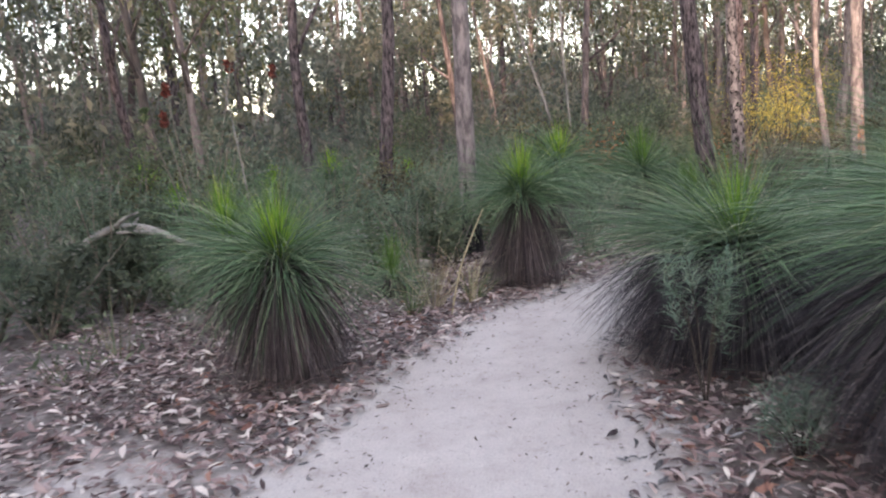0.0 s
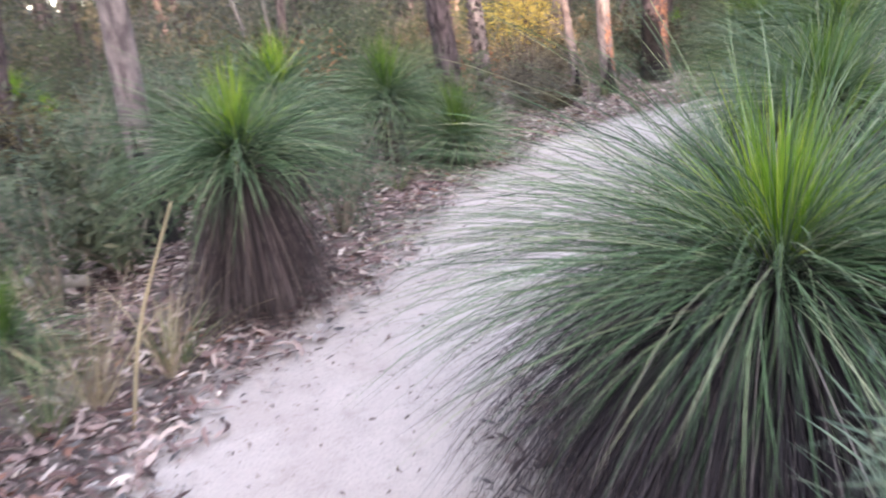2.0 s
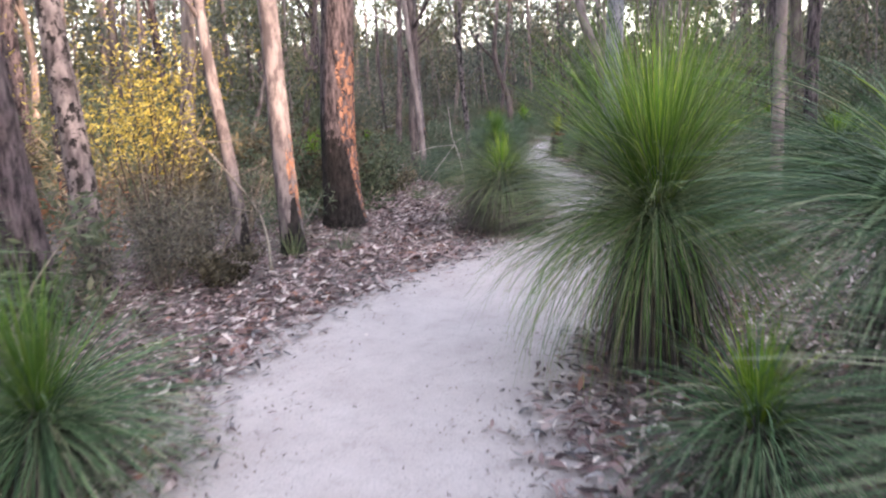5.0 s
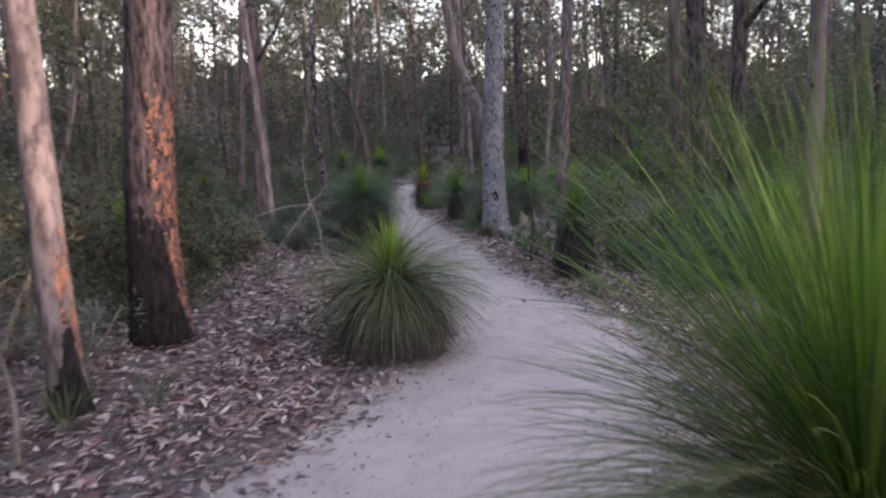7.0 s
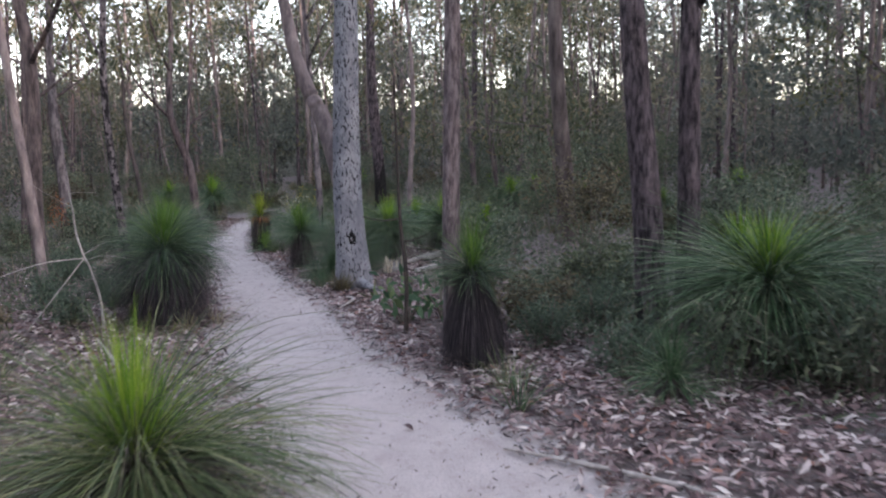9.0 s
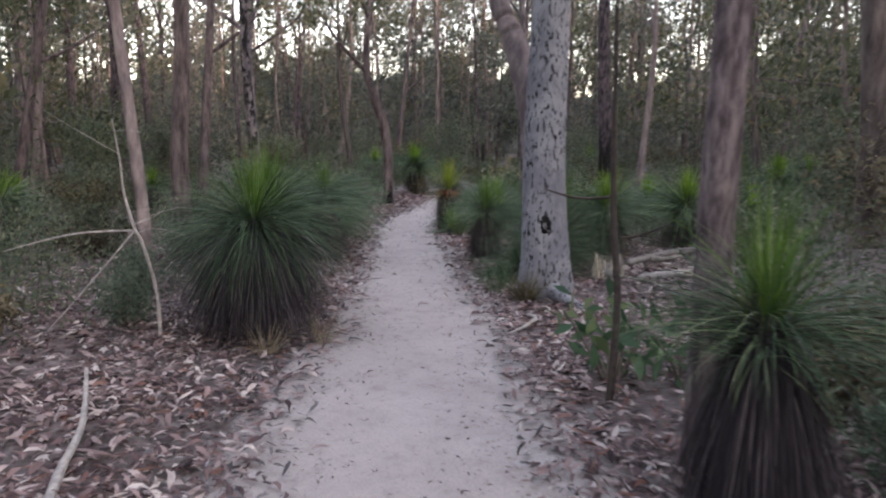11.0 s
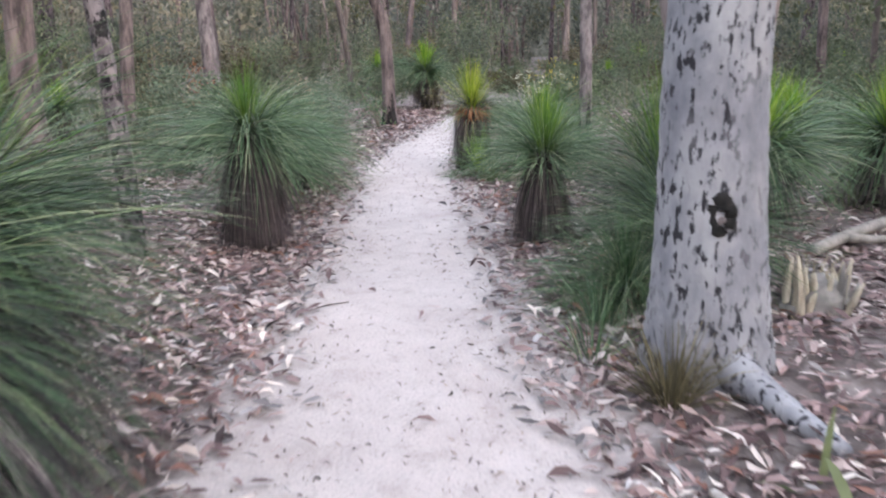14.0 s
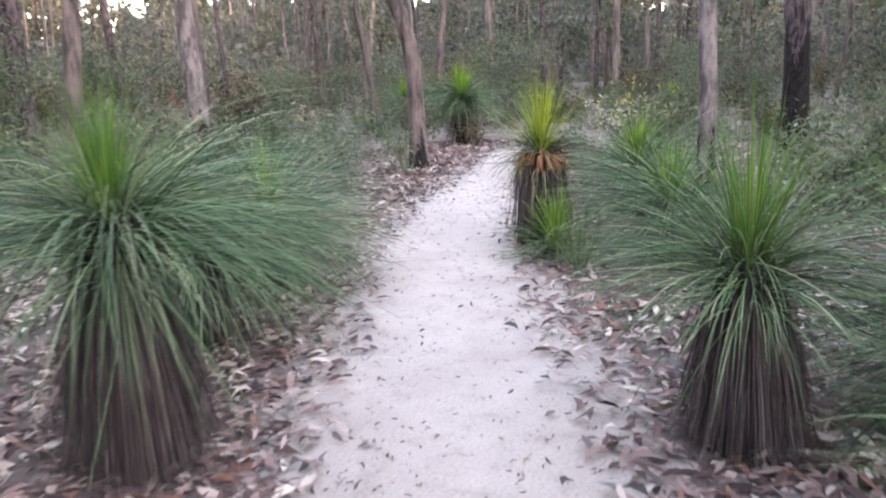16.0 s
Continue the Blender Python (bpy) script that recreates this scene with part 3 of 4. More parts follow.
part("hanging_tuft", mesh_np("hanging_tuft", v, q, STRAW), rt, "pale straw-coloured hanging leaves")
v, q = blades(_r, 620, 4, (0.28, 0.56), (-88, -74), (0, 10), 0.007, 0.19, 0.56, 0.02)
part("dark_skirt", mesh_np("dark_skirt", v, q, SKIRT), rt, "charcoal-brown hanging dead leaves")
grass_tree(20.78, 18.78, 0.06, 0.42, 0.36, 52, 260, 0.1, 0.006, 0.0, label="low green seedling at foot of burnt trunk")

# scattered further grass trees in the bush
_proto = [grass_tree(-3.6, 11.0, 0.6, 0.7, 0.45, 60, 380, 0.25, 0.009, 0.4, seg=4), grass_tree(7.2, 6.2, 0.8, 0.8, 0.5, 61, 380, 0.3, 0.009, 0.5, seg=4)]
_r = np.random.default_rng(62)
_n = 0
while _n < 34:
    px, py = _r.uniform(-8, 38), _r.uniform(-6, 36)
    o = float(off_track(np.array([px]), np.array([py]))[0])
    if 2.8 < o < 14 and _r.uniform() < 1.2 - o / 14:
        s = _r.uniform(0.7, 1.15)
        copy_thing(_proto[_n % 2], pose(px, py, gz(px, py) - 0.02, 0, 0, _r.uniform(0, 360)) @ Matrix.Diagonal((s, s, s, 1)))
        _n += 1


# ---- trees ----
def crown_mesh(seed, low, high, radius, n, size):
    rng = np.random.default_rng(seed)
    cs = []
    for _ in range(16):
        a, k = rng.uniform(0, 6.28), rng.uniform(0.1, 1) ** 0.6
        cs.append((radius * k * math.cos(a), radius * k * math.sin(a), rng.uniform(low, high), rng.uniform(0.35, 0.75)))
    v, q = leaf_cloud(rng, cs, n, size, 1.3, 3.2, 0.7)
    return cs, v, q


def limb(rng, start, end, r):
    a, b = np.array(start, float), np.array(end, float)
    mid = (a + b) / 2 + rng.normal(0, 0.12, 3) * np.linalg.norm(b - a) * [1, 1, 0.3]
    return tube([a, mid, b], [r, r * 0.7, r * 0.25], 6, rng, 0.06, 7)


def tree(x, y, r, height, bark, seed, label, lean=(0, 0), path=None, crown_low=0.45, crown_n=1000, sides=14, attrs=None, flare=1.35, limbs=5, name="gum_tree", rings=0, group="forest trees", rough=0.05):
    """A gum tree: tapered uneven trunk flaring at the root, limbs and an open crown of hanging leaves."""
    rng = np.random.default_rng(seed)
    t = thing(name, x, y, gz(x, y) - 0.06, label, "tree", group)
    if path is None:
        wob = rng.normal(0, 0.10, (3, 2)) * min(1, height / 9)
        path = [(0, 0, 0), (lean[0] * 0.1, lean[1] * 0.1, height * 0.1), (lean[0] * 0.33 + wob[0, 0], lean[1] * 0.33 + wob[0, 1], height * 0.33),
                (lean[0] * 0.66 + wob[1, 0], lean[1] * 0.66 + wob[1, 1], height * 0.66), (lean[0] + wob[2, 0], lean[1] + wob[2, 1], height)]
    n = rings or int(12 + height * 2.2)
    line = spline(path, n)
    zz = line[:, 2] / height
    rad = r * (1 - 0.78 * zz**0.9) + r * (flare - 1) * np.exp(-line[:, 2] / (1.1 * r + 0.05))
    v, q = tube(line, rad, sides, rng, rough)
    part("trunk", mesh_np("trunk", v, q, bark, (attrs or grey_marks)(v, rng)), t)
    cs, cv, cq = crown_mesh(seed + 1000, height * crown_low, height * 1.02, min(2.6, 0.9 + height * 0.13), crown_n, 0.17)
    for k in range(limbs):
        c = cs[k]
        z0 = max(height * 0.3, c[2] - rng.uniform(0.8, 2.2))
        i = int(np.argmin(np.abs(line[:, 2] - z0)))
        bv, bq = limb(rng, line[i], (c[0] + line[-1, 0] * 0.6, c[1] + line[-1, 1] * 0.6, c[2]), rad[i] * 0.5)
        part("limb", mesh_np("limb", bv, bq, bark, grey_marks(bv, rng)), t)
    cv = cv + [line[-1, 0] * 0.6, line[-1, 1] * 0.6, 0]
    part("crown", mesh_np("crown", cv, cq, CANOPY), t, "open crown of hanging grey-green leaves")
    return t


def burnt(top, soft=0.5, raw_sun=None, side=(0.0, 0.0)):
    """Fire scars: char up to a ragged height; the orange takes (low, high, from angle, to angle), for bared bark or
    painted-on sun.
    """
    def make(v, rng):
        ang = np.arctan2(v[:, 1], v[:, 0])
        ch = np.clip((top + side[1] * np.cos(ang - side[0]) + 0.25 * np.sin(3 * ang + 1) - v[:, 2]) / soft, -1, 0.55)
        rw = np.full(len(v), -1.0)
        if raw_sun:
            lo, hi, a0, a1 = raw_sun
            mid, half = (a0 + a1) / 2, (a1 - a0) / 2
            d = np.abs((ang - mid + np.pi) % (2 * np.pi) - np.pi)
            rw = np.clip(np.minimum(np.minimum(v[:, 2] - lo, hi - v[:, 2]) / 0.5, (half - d) / 0.5), -1, 0.10)
        return {"char": ch, "raw_sun": rw}
    return make


def mottled(level):
    """Char that flakes off in patches all the way up."""
    def make(v, rng):
        return {"char": np.full(len(v), level) - np.maximum(v[:, 2] - 3.0, 0) * 0.1, "raw_sun": np.full(len(v), -1.0)}
    return make


def grey_marks(v, rng):
    return {"char": np.full(len(v), -1.0), "raw_sun": np.full(len(v), -1.0)}


# landmark trees along the track
tree(4.4, 13.05, 0.165, 11, B_BLACK, 101, "dark rough-barked gum tree with burnt base", (-0.7, 0.3), attrs=burnt(0.5), sides=20, rings=80, rough=0.09)
tree(5.15, 13.7, 0.125, 10, B_PATCH, 102, "slim grey and black burnt gum tree", (-0.2, 0), attrs=mottled(0.06), rings=50)
tree(8.66, 14.44, 0.235, 14, B_BLACK, 103, "charred ironbark tree with bared orange bark", (0.1, 0), attrs=burnt(0.62, 0.7, (0.15, 2.15, radians(-128), radians(-38)), (radians(170), 0.95)), sides=32, rings=150, flare=1.25, rough=0.10)
# the orange low on this trunk is sunlight put into its colour
tree(7.12, 13.55, 0.115, 10, B_PATCH, 104, "slim pinkish-grey gum tree with charred foot", (-0.25, 0.1), attrs=burnt(0.5, 0.3, (0.4, 1.25, radians(-130), radians(-40))), sides=16, rings=60)
tree(6.75, 13.85, 0.07, 8, B_PATCH, 105, "thin grey sapling tree with charred foot", (-0.5, 0), attrs=burnt(0.4, 0.3))
tree(8.87, 9.45, 0.058, 9, B_PALE, 106, "slender pinkish-grey gum tree with dark flecks at track side", (0.05, -0.1), attrs=mottled(-0.12), sides=14, rings=60)
tree(0.35, 9.6, 0.12, 12, B_PATCH, 107, "pale pinkish gum tree with dark foot", (0.1, 0.2), attrs=burnt(0.75, 0.4), sides=18, rings=60)
tree(-0.77, 12.6, 0.12, 11, B_BLACK, 108, "dark burnt gum tree among shrubs", (-0.3, 0), attrs=burnt(0.9), rings=40)
tree(14.1, 11.0, 0.14, 11, B_BLACK, 109, "dark-barked twin-stemmed gum tree", (-0.1, 0.2), attrs=burnt(0.4), rings=40)
tree(14.3, 10.7, 0.11, 10, B_BLACK, 110, "dark-barked twin-stemmed gum tree", (0.2, -0.1), rings=40)
tree(13.75, 12.72, 0.086, 12, B_ROUGH, 111, "straight rough-barked grey-brown gum tree", (0.0, -0.1), sides=18, rings=90)
tree(27.1, 18.95, 0.17, 13, B_BLACK, 112, "straight black-trunked gum tree", (0.2, 0), attrs=burnt(1.5))
tree(24.2, 22.8, 0.115, 9, B_RED, 113, "crooked brown gum tree behind track bend", path=[(0, 0, 0), (0.02, 0.02, 0.9), (-0.05, 0.05, 1.7), (-0.30, 0.18, 2.5), (-0.42, 0.25, 3.3), (-0.2, 0.2, 5.5), (-0.5, 0.3, 9)], attrs=burnt(0.4))
tree(15.35, 18.95, 0.07, 10, B_PALE, 114, "slim pinkish gum tree with peeling bark", (-0.35, 0.25), rings=50)
tree(17.4, 21.0, 0.13, 11, B_RED, 115, "reddish gum tree behind grass trees", (-0.4, 0.2))
tree(16.8, 18.82, 0.07, 9, B_PATCH, 116, "slim patchy grey and charred gum tree", (-0.2, 0.1), attrs=mottled(0.10), sides=16, rings=80)
tree(22.2, 18.3, 0.075, 10, B_PATCH, 117, "thin two-toned gum tree", (0.15, 0), attrs=burnt(0.6))
tree(22.9, 25.6, 0.14, 11, B_PATCH, 118, "grey gum tree behind the grass trees", (0.1, 0.3), attrs=burnt(0.7))
tree(23.4, 16.7, 0.06, 10, B_PALE, 129, "thin pinkish gum tree among grass trees", (0.1, 0.1))
tree(23.3, 26.1, 0.11, 10, B_RED, 119, "leaning brown-barked gum tree", (0.8, 0.3))

# the smooth grey gum with the knot hole
gum = tree(17.065, 15.248, 0.213, 13, B_GREY, 120, "smooth grey gum tree with black flecks and knot hole", path=[(0.03, -0.03, 0), (0.01, -0.02, 0.35), (0, 0, 1.3), (0.01, -0.03, 2.6), (0.05, -0.1, 5), (0.2, -0.1, 13)], sides=36, rings=120, flare=1.45, attrs=grey_marks, limbs=4)
_r = np.random.default_rng(121)
v, q = tube([(0.06, 0.08, 1.35), (0.16, 0.24, 1.85), (0.34, 0.52, 2.45), (0.48, 0.80, 2.9), (0.52, 1.05, 3.7), (0.9, 1.6, 6)], [0.13, 0.13, 0.12, 0.10, 0.09, 0.05], 16, _r, 0.05, 40)
part("fork_limb", mesh_np("fork_limb", v, q, B_PALE, grey_marks(v, _r)), gum, "thick forked grey limb with pink bark patch")
# knot: a solid black ring, painted as the hole's shade, round a bark lump, facing the approach
kd = Vector((-0.90, -0.40, 0)).normalized()
ks = Vector((-kd.y, kd.x, 0))


def knot_ring(cz, side, rx, rz, thick, out, name, material, label):
    pts = []
    for k in range(19):
        a = 2 * math.pi * k / 18
        pts.append(Vector((0, 0, cz)) + kd * out + ks * (side + rx * math.cos(a)) + Vector((0, 0, rz * math.sin(a))))
    vv, qq = tube([tuple(p) for p in pts], [thick, thick * 1.4, thick * 0.7, thick * 1.2, thick], 9, _r, 0.35)
    return part(name, mesh_np(name, vv, qq, material, grey_marks(vv, _r)), gum, label)


knot = knot_ring(0.74, 0.03, 0.032, 0.056, 0.026, 0.188, "knot_hollow", HOLLOW_SHADE, "black ring standing for shade in the knot hole")
v, q = tube([tuple(Vector((0, 0, 0.73)) + kd * 0.17 + ks * 0.032), tuple(Vector((0, 0, 0.725)) + kd * 0.212 + ks * 0.032)], [0.028, 0.014], 10, _r, 0.25)
part("knot_lump", mesh_np("knot_lump", v, q, B_PATCH, grey_marks(v, _r)), knot, "grey bark lump inside the knot")
for dx, dy, ln in ((-0.46, -0.65, 0.8), (0.5, 0.2, 0.6)):
    u = Vector((dx, dy, 0)).normalized()
    v, q = tube([tuple(u * 0.14 + Vector((0, 0, 0.16))), tuple(u * 0.36 + Vector((0, 0, 0.11))), tuple(u * ln + Vector((0, 0, 0.06)))], [0.11, 0.07, 0.03], 10, _r, 0.1, 8)
    part("root", mesh_np("root", v, q, B_GREY, grey_marks(v, _r)), gum)

# forest: a few grown trees, copied about the bush
_barks = [B_FAR, B_FAR, B_PALE, B_BLACK, B_RED, B_FAR]
_spots = [(-4.5, 15.5), (9.5, 19.0), (-6.5, 9.5), (12.5, 7.2), (20.5, 24.5), (24.5, 13.5)]
_labels = ["slender brown-grey forest gum tree", "tall grey forest gum tree", "slim pale-barked forest gum tree", "tall dark-barked forest gum tree", "slim reddish forest gum tree", "thin forest gum tree with grey bark"]
protos = []
for k, (b, (px, py), lb) in enumerate(zip(_barks, _spots, _labels)):
    _h = [9, 12, 10, 11, 10, 8][k]
    protos.append(tree(px, py, [0.10, 0.15, 0.08, 0.14, 0.11, 0.06][k], _h, b, 200 + k, lb, ((-0.5, 0.4, 0.3, -0.2, 0.7, -0.6)[k], (0.3, 0.2, -0.4, 0.3, 0, 0.5)[k]), crown_low=(0.34, 0.42, 0.3, 0.45, 0.36, 0.25)[k], crown_n=1250, sides=8, limbs=4))
_r = np.random.default_rng(210)
made = 0
taken = []
while made < 230:
    px, py = _r.uniform(-34, 62), _r.uniform(-26, 62)
    o = float(off_track(np.array([px]), np.array([py]))[0])
    if bool(sun_gap(px, py)) or o < 5.5 or o > 40 or _r.uniform() > (0.85 if o < 22 else 0.75):
        continue
    if any((px - a) ** 2 + (py - b) ** 2 < 1.3 for a, b in taken):
        continue
    taken.append((px, py))
    s = _r.uniform(0.75, 1.35)
    w = s * _r.uniform(0.7, 1.25)
    copy_thing(protos[int(_r.integers(0, 6))], pose(px, py, gz(px, py) - 0.06, _r.normal(0, 2.5), _r.normal(0, 2.5), _r.uniform(0, 360)) @ Matrix.Diagonal((w, w, s, 1)))
    made += 1


# ---- shrubs ----
def shrub(x, y, height, radius, seed, leaves, n, size, label, category="shrub", stems=7, stem_material=STEM, long=3.0, name="shrub", group="", foot=0.0):
    rng = np.random.default_rng(seed)
    t = thing(name, x, y, gz(x, y) - 0.03, label, category, group)
    cs = []
    for _ in range(stems):
        a, k = rng.uniform(0, 6.28), radius * rng.uniform(0.2, 1)
        end = np.array([k * math.cos(a), k * math.sin(a), height * rng.uniform(0.55, 1.0)])
        mid = end * [0.45, 0.45, 0.5] + rng.normal(0, 0.07, 3) * height * 0.4
        v, q = tube([(0.03 * math.cos(a), 0.03 * math.sin(a), 0), mid, end], [0.016, 0.011, 0.004], 5, rng, 0.05, 7)
        part("stem", mesh_np("stem", v, q, stem_material), t)
        for f in (0.45, 0.7, 0.9, 1.0):
            c = mid + (end - mid) * (2 * f - 1) if f > 0.5 else mid * 2 * f
            cs.append((*(c + rng.normal(0, 0.12, 3) * radius), rng.uniform(0.16, 0.34) * max(height, 1.0) * 0.6))
    cs = [c for c in cs if c[2] > foot * height] or cs
    v, q = leaf_cloud(rng, cs, n, size, 1.25, long, 0.1)
    v[:, 2] = np.maximum(v[:, 2], 0.03)
    part("foliage", mesh_np("foliage", v, q, leaves), t)
    return t


_kinds = [(1.3, 0.9, BUSH, "leafy olive-green bushland shrub"), (1.9, 1.0, BUSH, "tall olive bushland shrub"), (0.9, 0.8, BUSH, "low dull-green understorey shrub"),
          (1.5, 0.9, DRYBUSH, "dry brownish twiggy bushland shrub"), (2.4, 1.1, BUSH, "tall leafy understorey shrub"), (0.6, 0.6, DRYBUSH, "low dry brown twiggy shrub")]
sp = []
for k, (h, rr, lv, lb) in enumerate(_kinds):
    sp.append(shrub([-3.2, -4.2, 11.0, 9.2, 7.8, 4.9][k], [8.2, 10.8, 16.5, 15.6, 17.5, 15.4][k], h, rr, 300 + k, lv, 1500, 0.09, lb))
_r = np.random.default_rng(310)
made = 0
while made < 265:
    px, py = _r.uniform(-26, 54), _r.uniform(-18, 54)
    o = float(off_track(np.array([px]), np.array([py]))[0])
    if o < 2.2 or o > 15 or px < -10 or px > 42 or py < -8 or py > 36 or _r.uniform() > (1.0 if o < 9 else 0.75):
        continue
    k = int(_r.choice([2, 5, 0])) if o < 4 else int(_r.integers(0, 6))
    s = _r.uniform(0.7, 1.2) * (0.75 if o < 4.5 else 1.0)
    copy_thing(sp[k], pose(px, py, gz(px, py) - 0.03, 0, 0, _r.uniform(0, 360)) @ Matrix.Diagonal((s * 1.1, s * 1.1, s, 1)))
    made += 1

for k, (px, py, kd_) in enumerate([(13.2, 9.1, 0), (14.6, 9.7, 2), (15.4, 11.4, 0), (12.4, 8.5, 1), (16.2, 12.2, 2), (14.7, 12.2, 5), (11.4, 8.9, 2), (17.8, 13.2, 0), (-2.6, 7.6, 2), (-3.4, 6.6, 2), (-0.9, 8.6, 0),
                                    (0.1, 8.9, 2), (-1.6, 9.9, 0), (2.2, 12.4, 2), (1.4, 12.8, 0), (3.9, 12.6, 2), (5.9, 12.95, 5), (20.2, 22.2, 0), (19.0, 21.4, 2), (23.8, 19.5, 0), (25.0, 21.2, 2), (21.5, 22.6, 2), (26.5, 24.6, 0)]):
    _s = 0.8 + 0.3 * math.sin(3 * k)
    copy_thing(sp[kd_], pose(px, py, gz(px, py) - 0.03, 0, 0, 77 * k) @ Matrix.Diagonal((_s, _s, _s * 0.9, 1)))

# named plants
shrub(6.25, 14.6, 2.45, 0.75, 330, WATTLE, 3000, 0.05, "sunlit yellow flowering wattle shrub", "shrub", 11, DARKWOOD, foot=0.48)
for k, (px, py, ph) in enumerate([(5.55, 13.35, 0.75), (6.1, 13.5, 0.8), (5.9, 14.0, 1.0), (7.6, 15.0, 0.9), (4.95, 13.3, 0.7), (6.6, 14.3, 0.9)]):
    shrub(px, py, ph, ph * 0.6, 620 + k, GREYBUSH, 1300, 0.05, "dry grey-brown fine-leaved shrub under the wattle", "shrub", 9, long=4.0)
fs = shrub(-2.9, 9.75, 2.0, 0.6, 331, BUSH, 700, 0.07, "straggly grey-green shrub with dark red flower heads", "shrub", 8)
_r = np.random.default_rng(3311)
for fx, fy, fz, lf in [(-0.2, -0.2, 2.2, REDLEAF), (-0.25, -0.25, 1.86, REDLEAF), (0.42, 0.4, 2.48, REDLEAF), (0.85, 0.9, 2.42, REDLEAF), (-0.45, -0.3, 1.94, PALEGREEN), (0.47, 0.38, 2.62, STRAW)]:
    v, q = tube([(0, 0, 0), (fx * 0.5, fy * 0.4, fz * 0.5), (fx, fy, fz)], [0.016, 0.011, 0.006], 5, _r, 0.05, 7)
    part("stem", mesh_np("stem", v, q, STEM), fs)
    v, q = leaf_cloud(_r, [(fx, fy, fz, 0.055), (fx, fy, fz + 0.08, 0.05)], 90, 0.07, 1.0, 3.0, 0.0)
    part("flower_head", mesh_np("flower_head", v, q, lf), fs)
shrub(2.7, 14.3, 1.3, 0.5, 332, RUST, 500, 0.07, "shrub with dead rusty brown leaves", "shrub", 6)
shrub(25.3, 20.2, 0.95, 0.45, 333, WATTLE, 500, 0.05, "small yellow-green flowering shrub", "shrub", 6)
shrub(24.3, 20.0, 0.8, 0.3, 349, CREAM, 420, 0.06, "small shrub with pale cream flower heads", "shrub", 6, foot=0.45)
shrub(23.85, 22.7, 0.75, 0.35, 334, FRESH, 300, 0.08, "small yellow-green shrub at track bend", "shrub", 6, long=5.0)
shrub(22.9, 23.2, 0.8, 0.4, 335, STRAW, 260, 0.09, "tuft of dry straw-coloured stems", "shrub", 6, long=7.0)
shrub(14.85, 13.6, 0.5, 0.32, 336, FRESH, 60, 0.16, "low fresh green broad-leaved plant", "plant", 6, long=2.7)
shrub(14.95, 13.2, 0.6, 0.35, 337, FRESH, 70, 0.14, "low green leafy sapling", "plant", 5, long=2.8)

# straw and rust leaves put the warm low sun into these dry bushes' colour
shrub(6.0, 15.4, 1.3, 0.6, 338, STRAW, 420, 0.10, "dry straw-coloured bush behind burnt trees", "shrub", 8, long=6.0)
shrub(5.5, 14.7, 1.0, 0.5, 339, RUST, 300, 0.09, "dry bush coloured orange for low sun behind burnt trees", "shrub", 7, long=6.0)
shrub(7.4, 15.6, 1.2, 0.6, 345, DRYBUSH, 900, 0.08, "dry brown bush behind burnt trees", "shrub", 8)
shrub(22.42, 25.37, 1.1, 0.22, 346, RUST, 260, 0.07, "shrub with orange-brown dead leaves", "shrub", 5, foot=0.4)
shrub(27.0, 24.0, 0.5, 0.35, 347, DRYBUSH, 260, 0.09, "low heap of brown dead fronds", "shrub", 6)

shrub(7.6, 14.1, 0.6, 0.5, 348, NEEDLESHRUB, 420, 0.09, "low feathery green shrub at foot of trees", "shrub", 8, long=7.0, foot=0.4)
for k, (px, py, ph) in enumerate([(-3.9, 6.7, 0.8), (-1.2, 8.0, 1.2), (-0.3, 8.2, 1.0), (1.6, 8.9, 0.9), (-3.3, 7.6, 1.3), (-2.5, 11.4, 1.5), (0.2, 11.2, 1.4), (2.0, 11.6, 1.0), (13.4, 18.3, 0.9), (12.2, 17.6, 0.8), (19.9, 20.8, 0.8), (22.0, 21.9, 0.8),
                                  (11.7, 9.1, 0.7), (12.7, 9.5, 0.8), (12.1, 8.3, 1.0), (14.4, 9.3, 0.9), (14.3, 11.5, 0.6), (13.8, 8.2, 1.1), (10.7, 8.5, 0.8), (15.3, 10.7, 0.9), (12.9, 11.1, 0.42), (13.9, 11.9, 0.45),
                                  (15.6, 18.25, 0.4), (15.15, 17.6, 0.35), (16.15, 19.4, 0.5), (14.9, 18.45, 0.5), (17.0, 19.9, 0.6), (13.9, 17.2, 0.4),
                                  (-2.9, 9.3, 1.5), (-0.3, 9.5, 1.4), (-4.2, 8.4, 1.4), (0.7, 10.7, 1.3), (1.0, 12.6, 1.5), (-1.7, 12.6, 1.7)]):
    shrub(px, py, ph, ph * 0.55, 350 + k, NEEDLESHRUB, 1700, 0.075, "soft blue-green needle-leaved shrub", "shrub", 9, long=8.0)


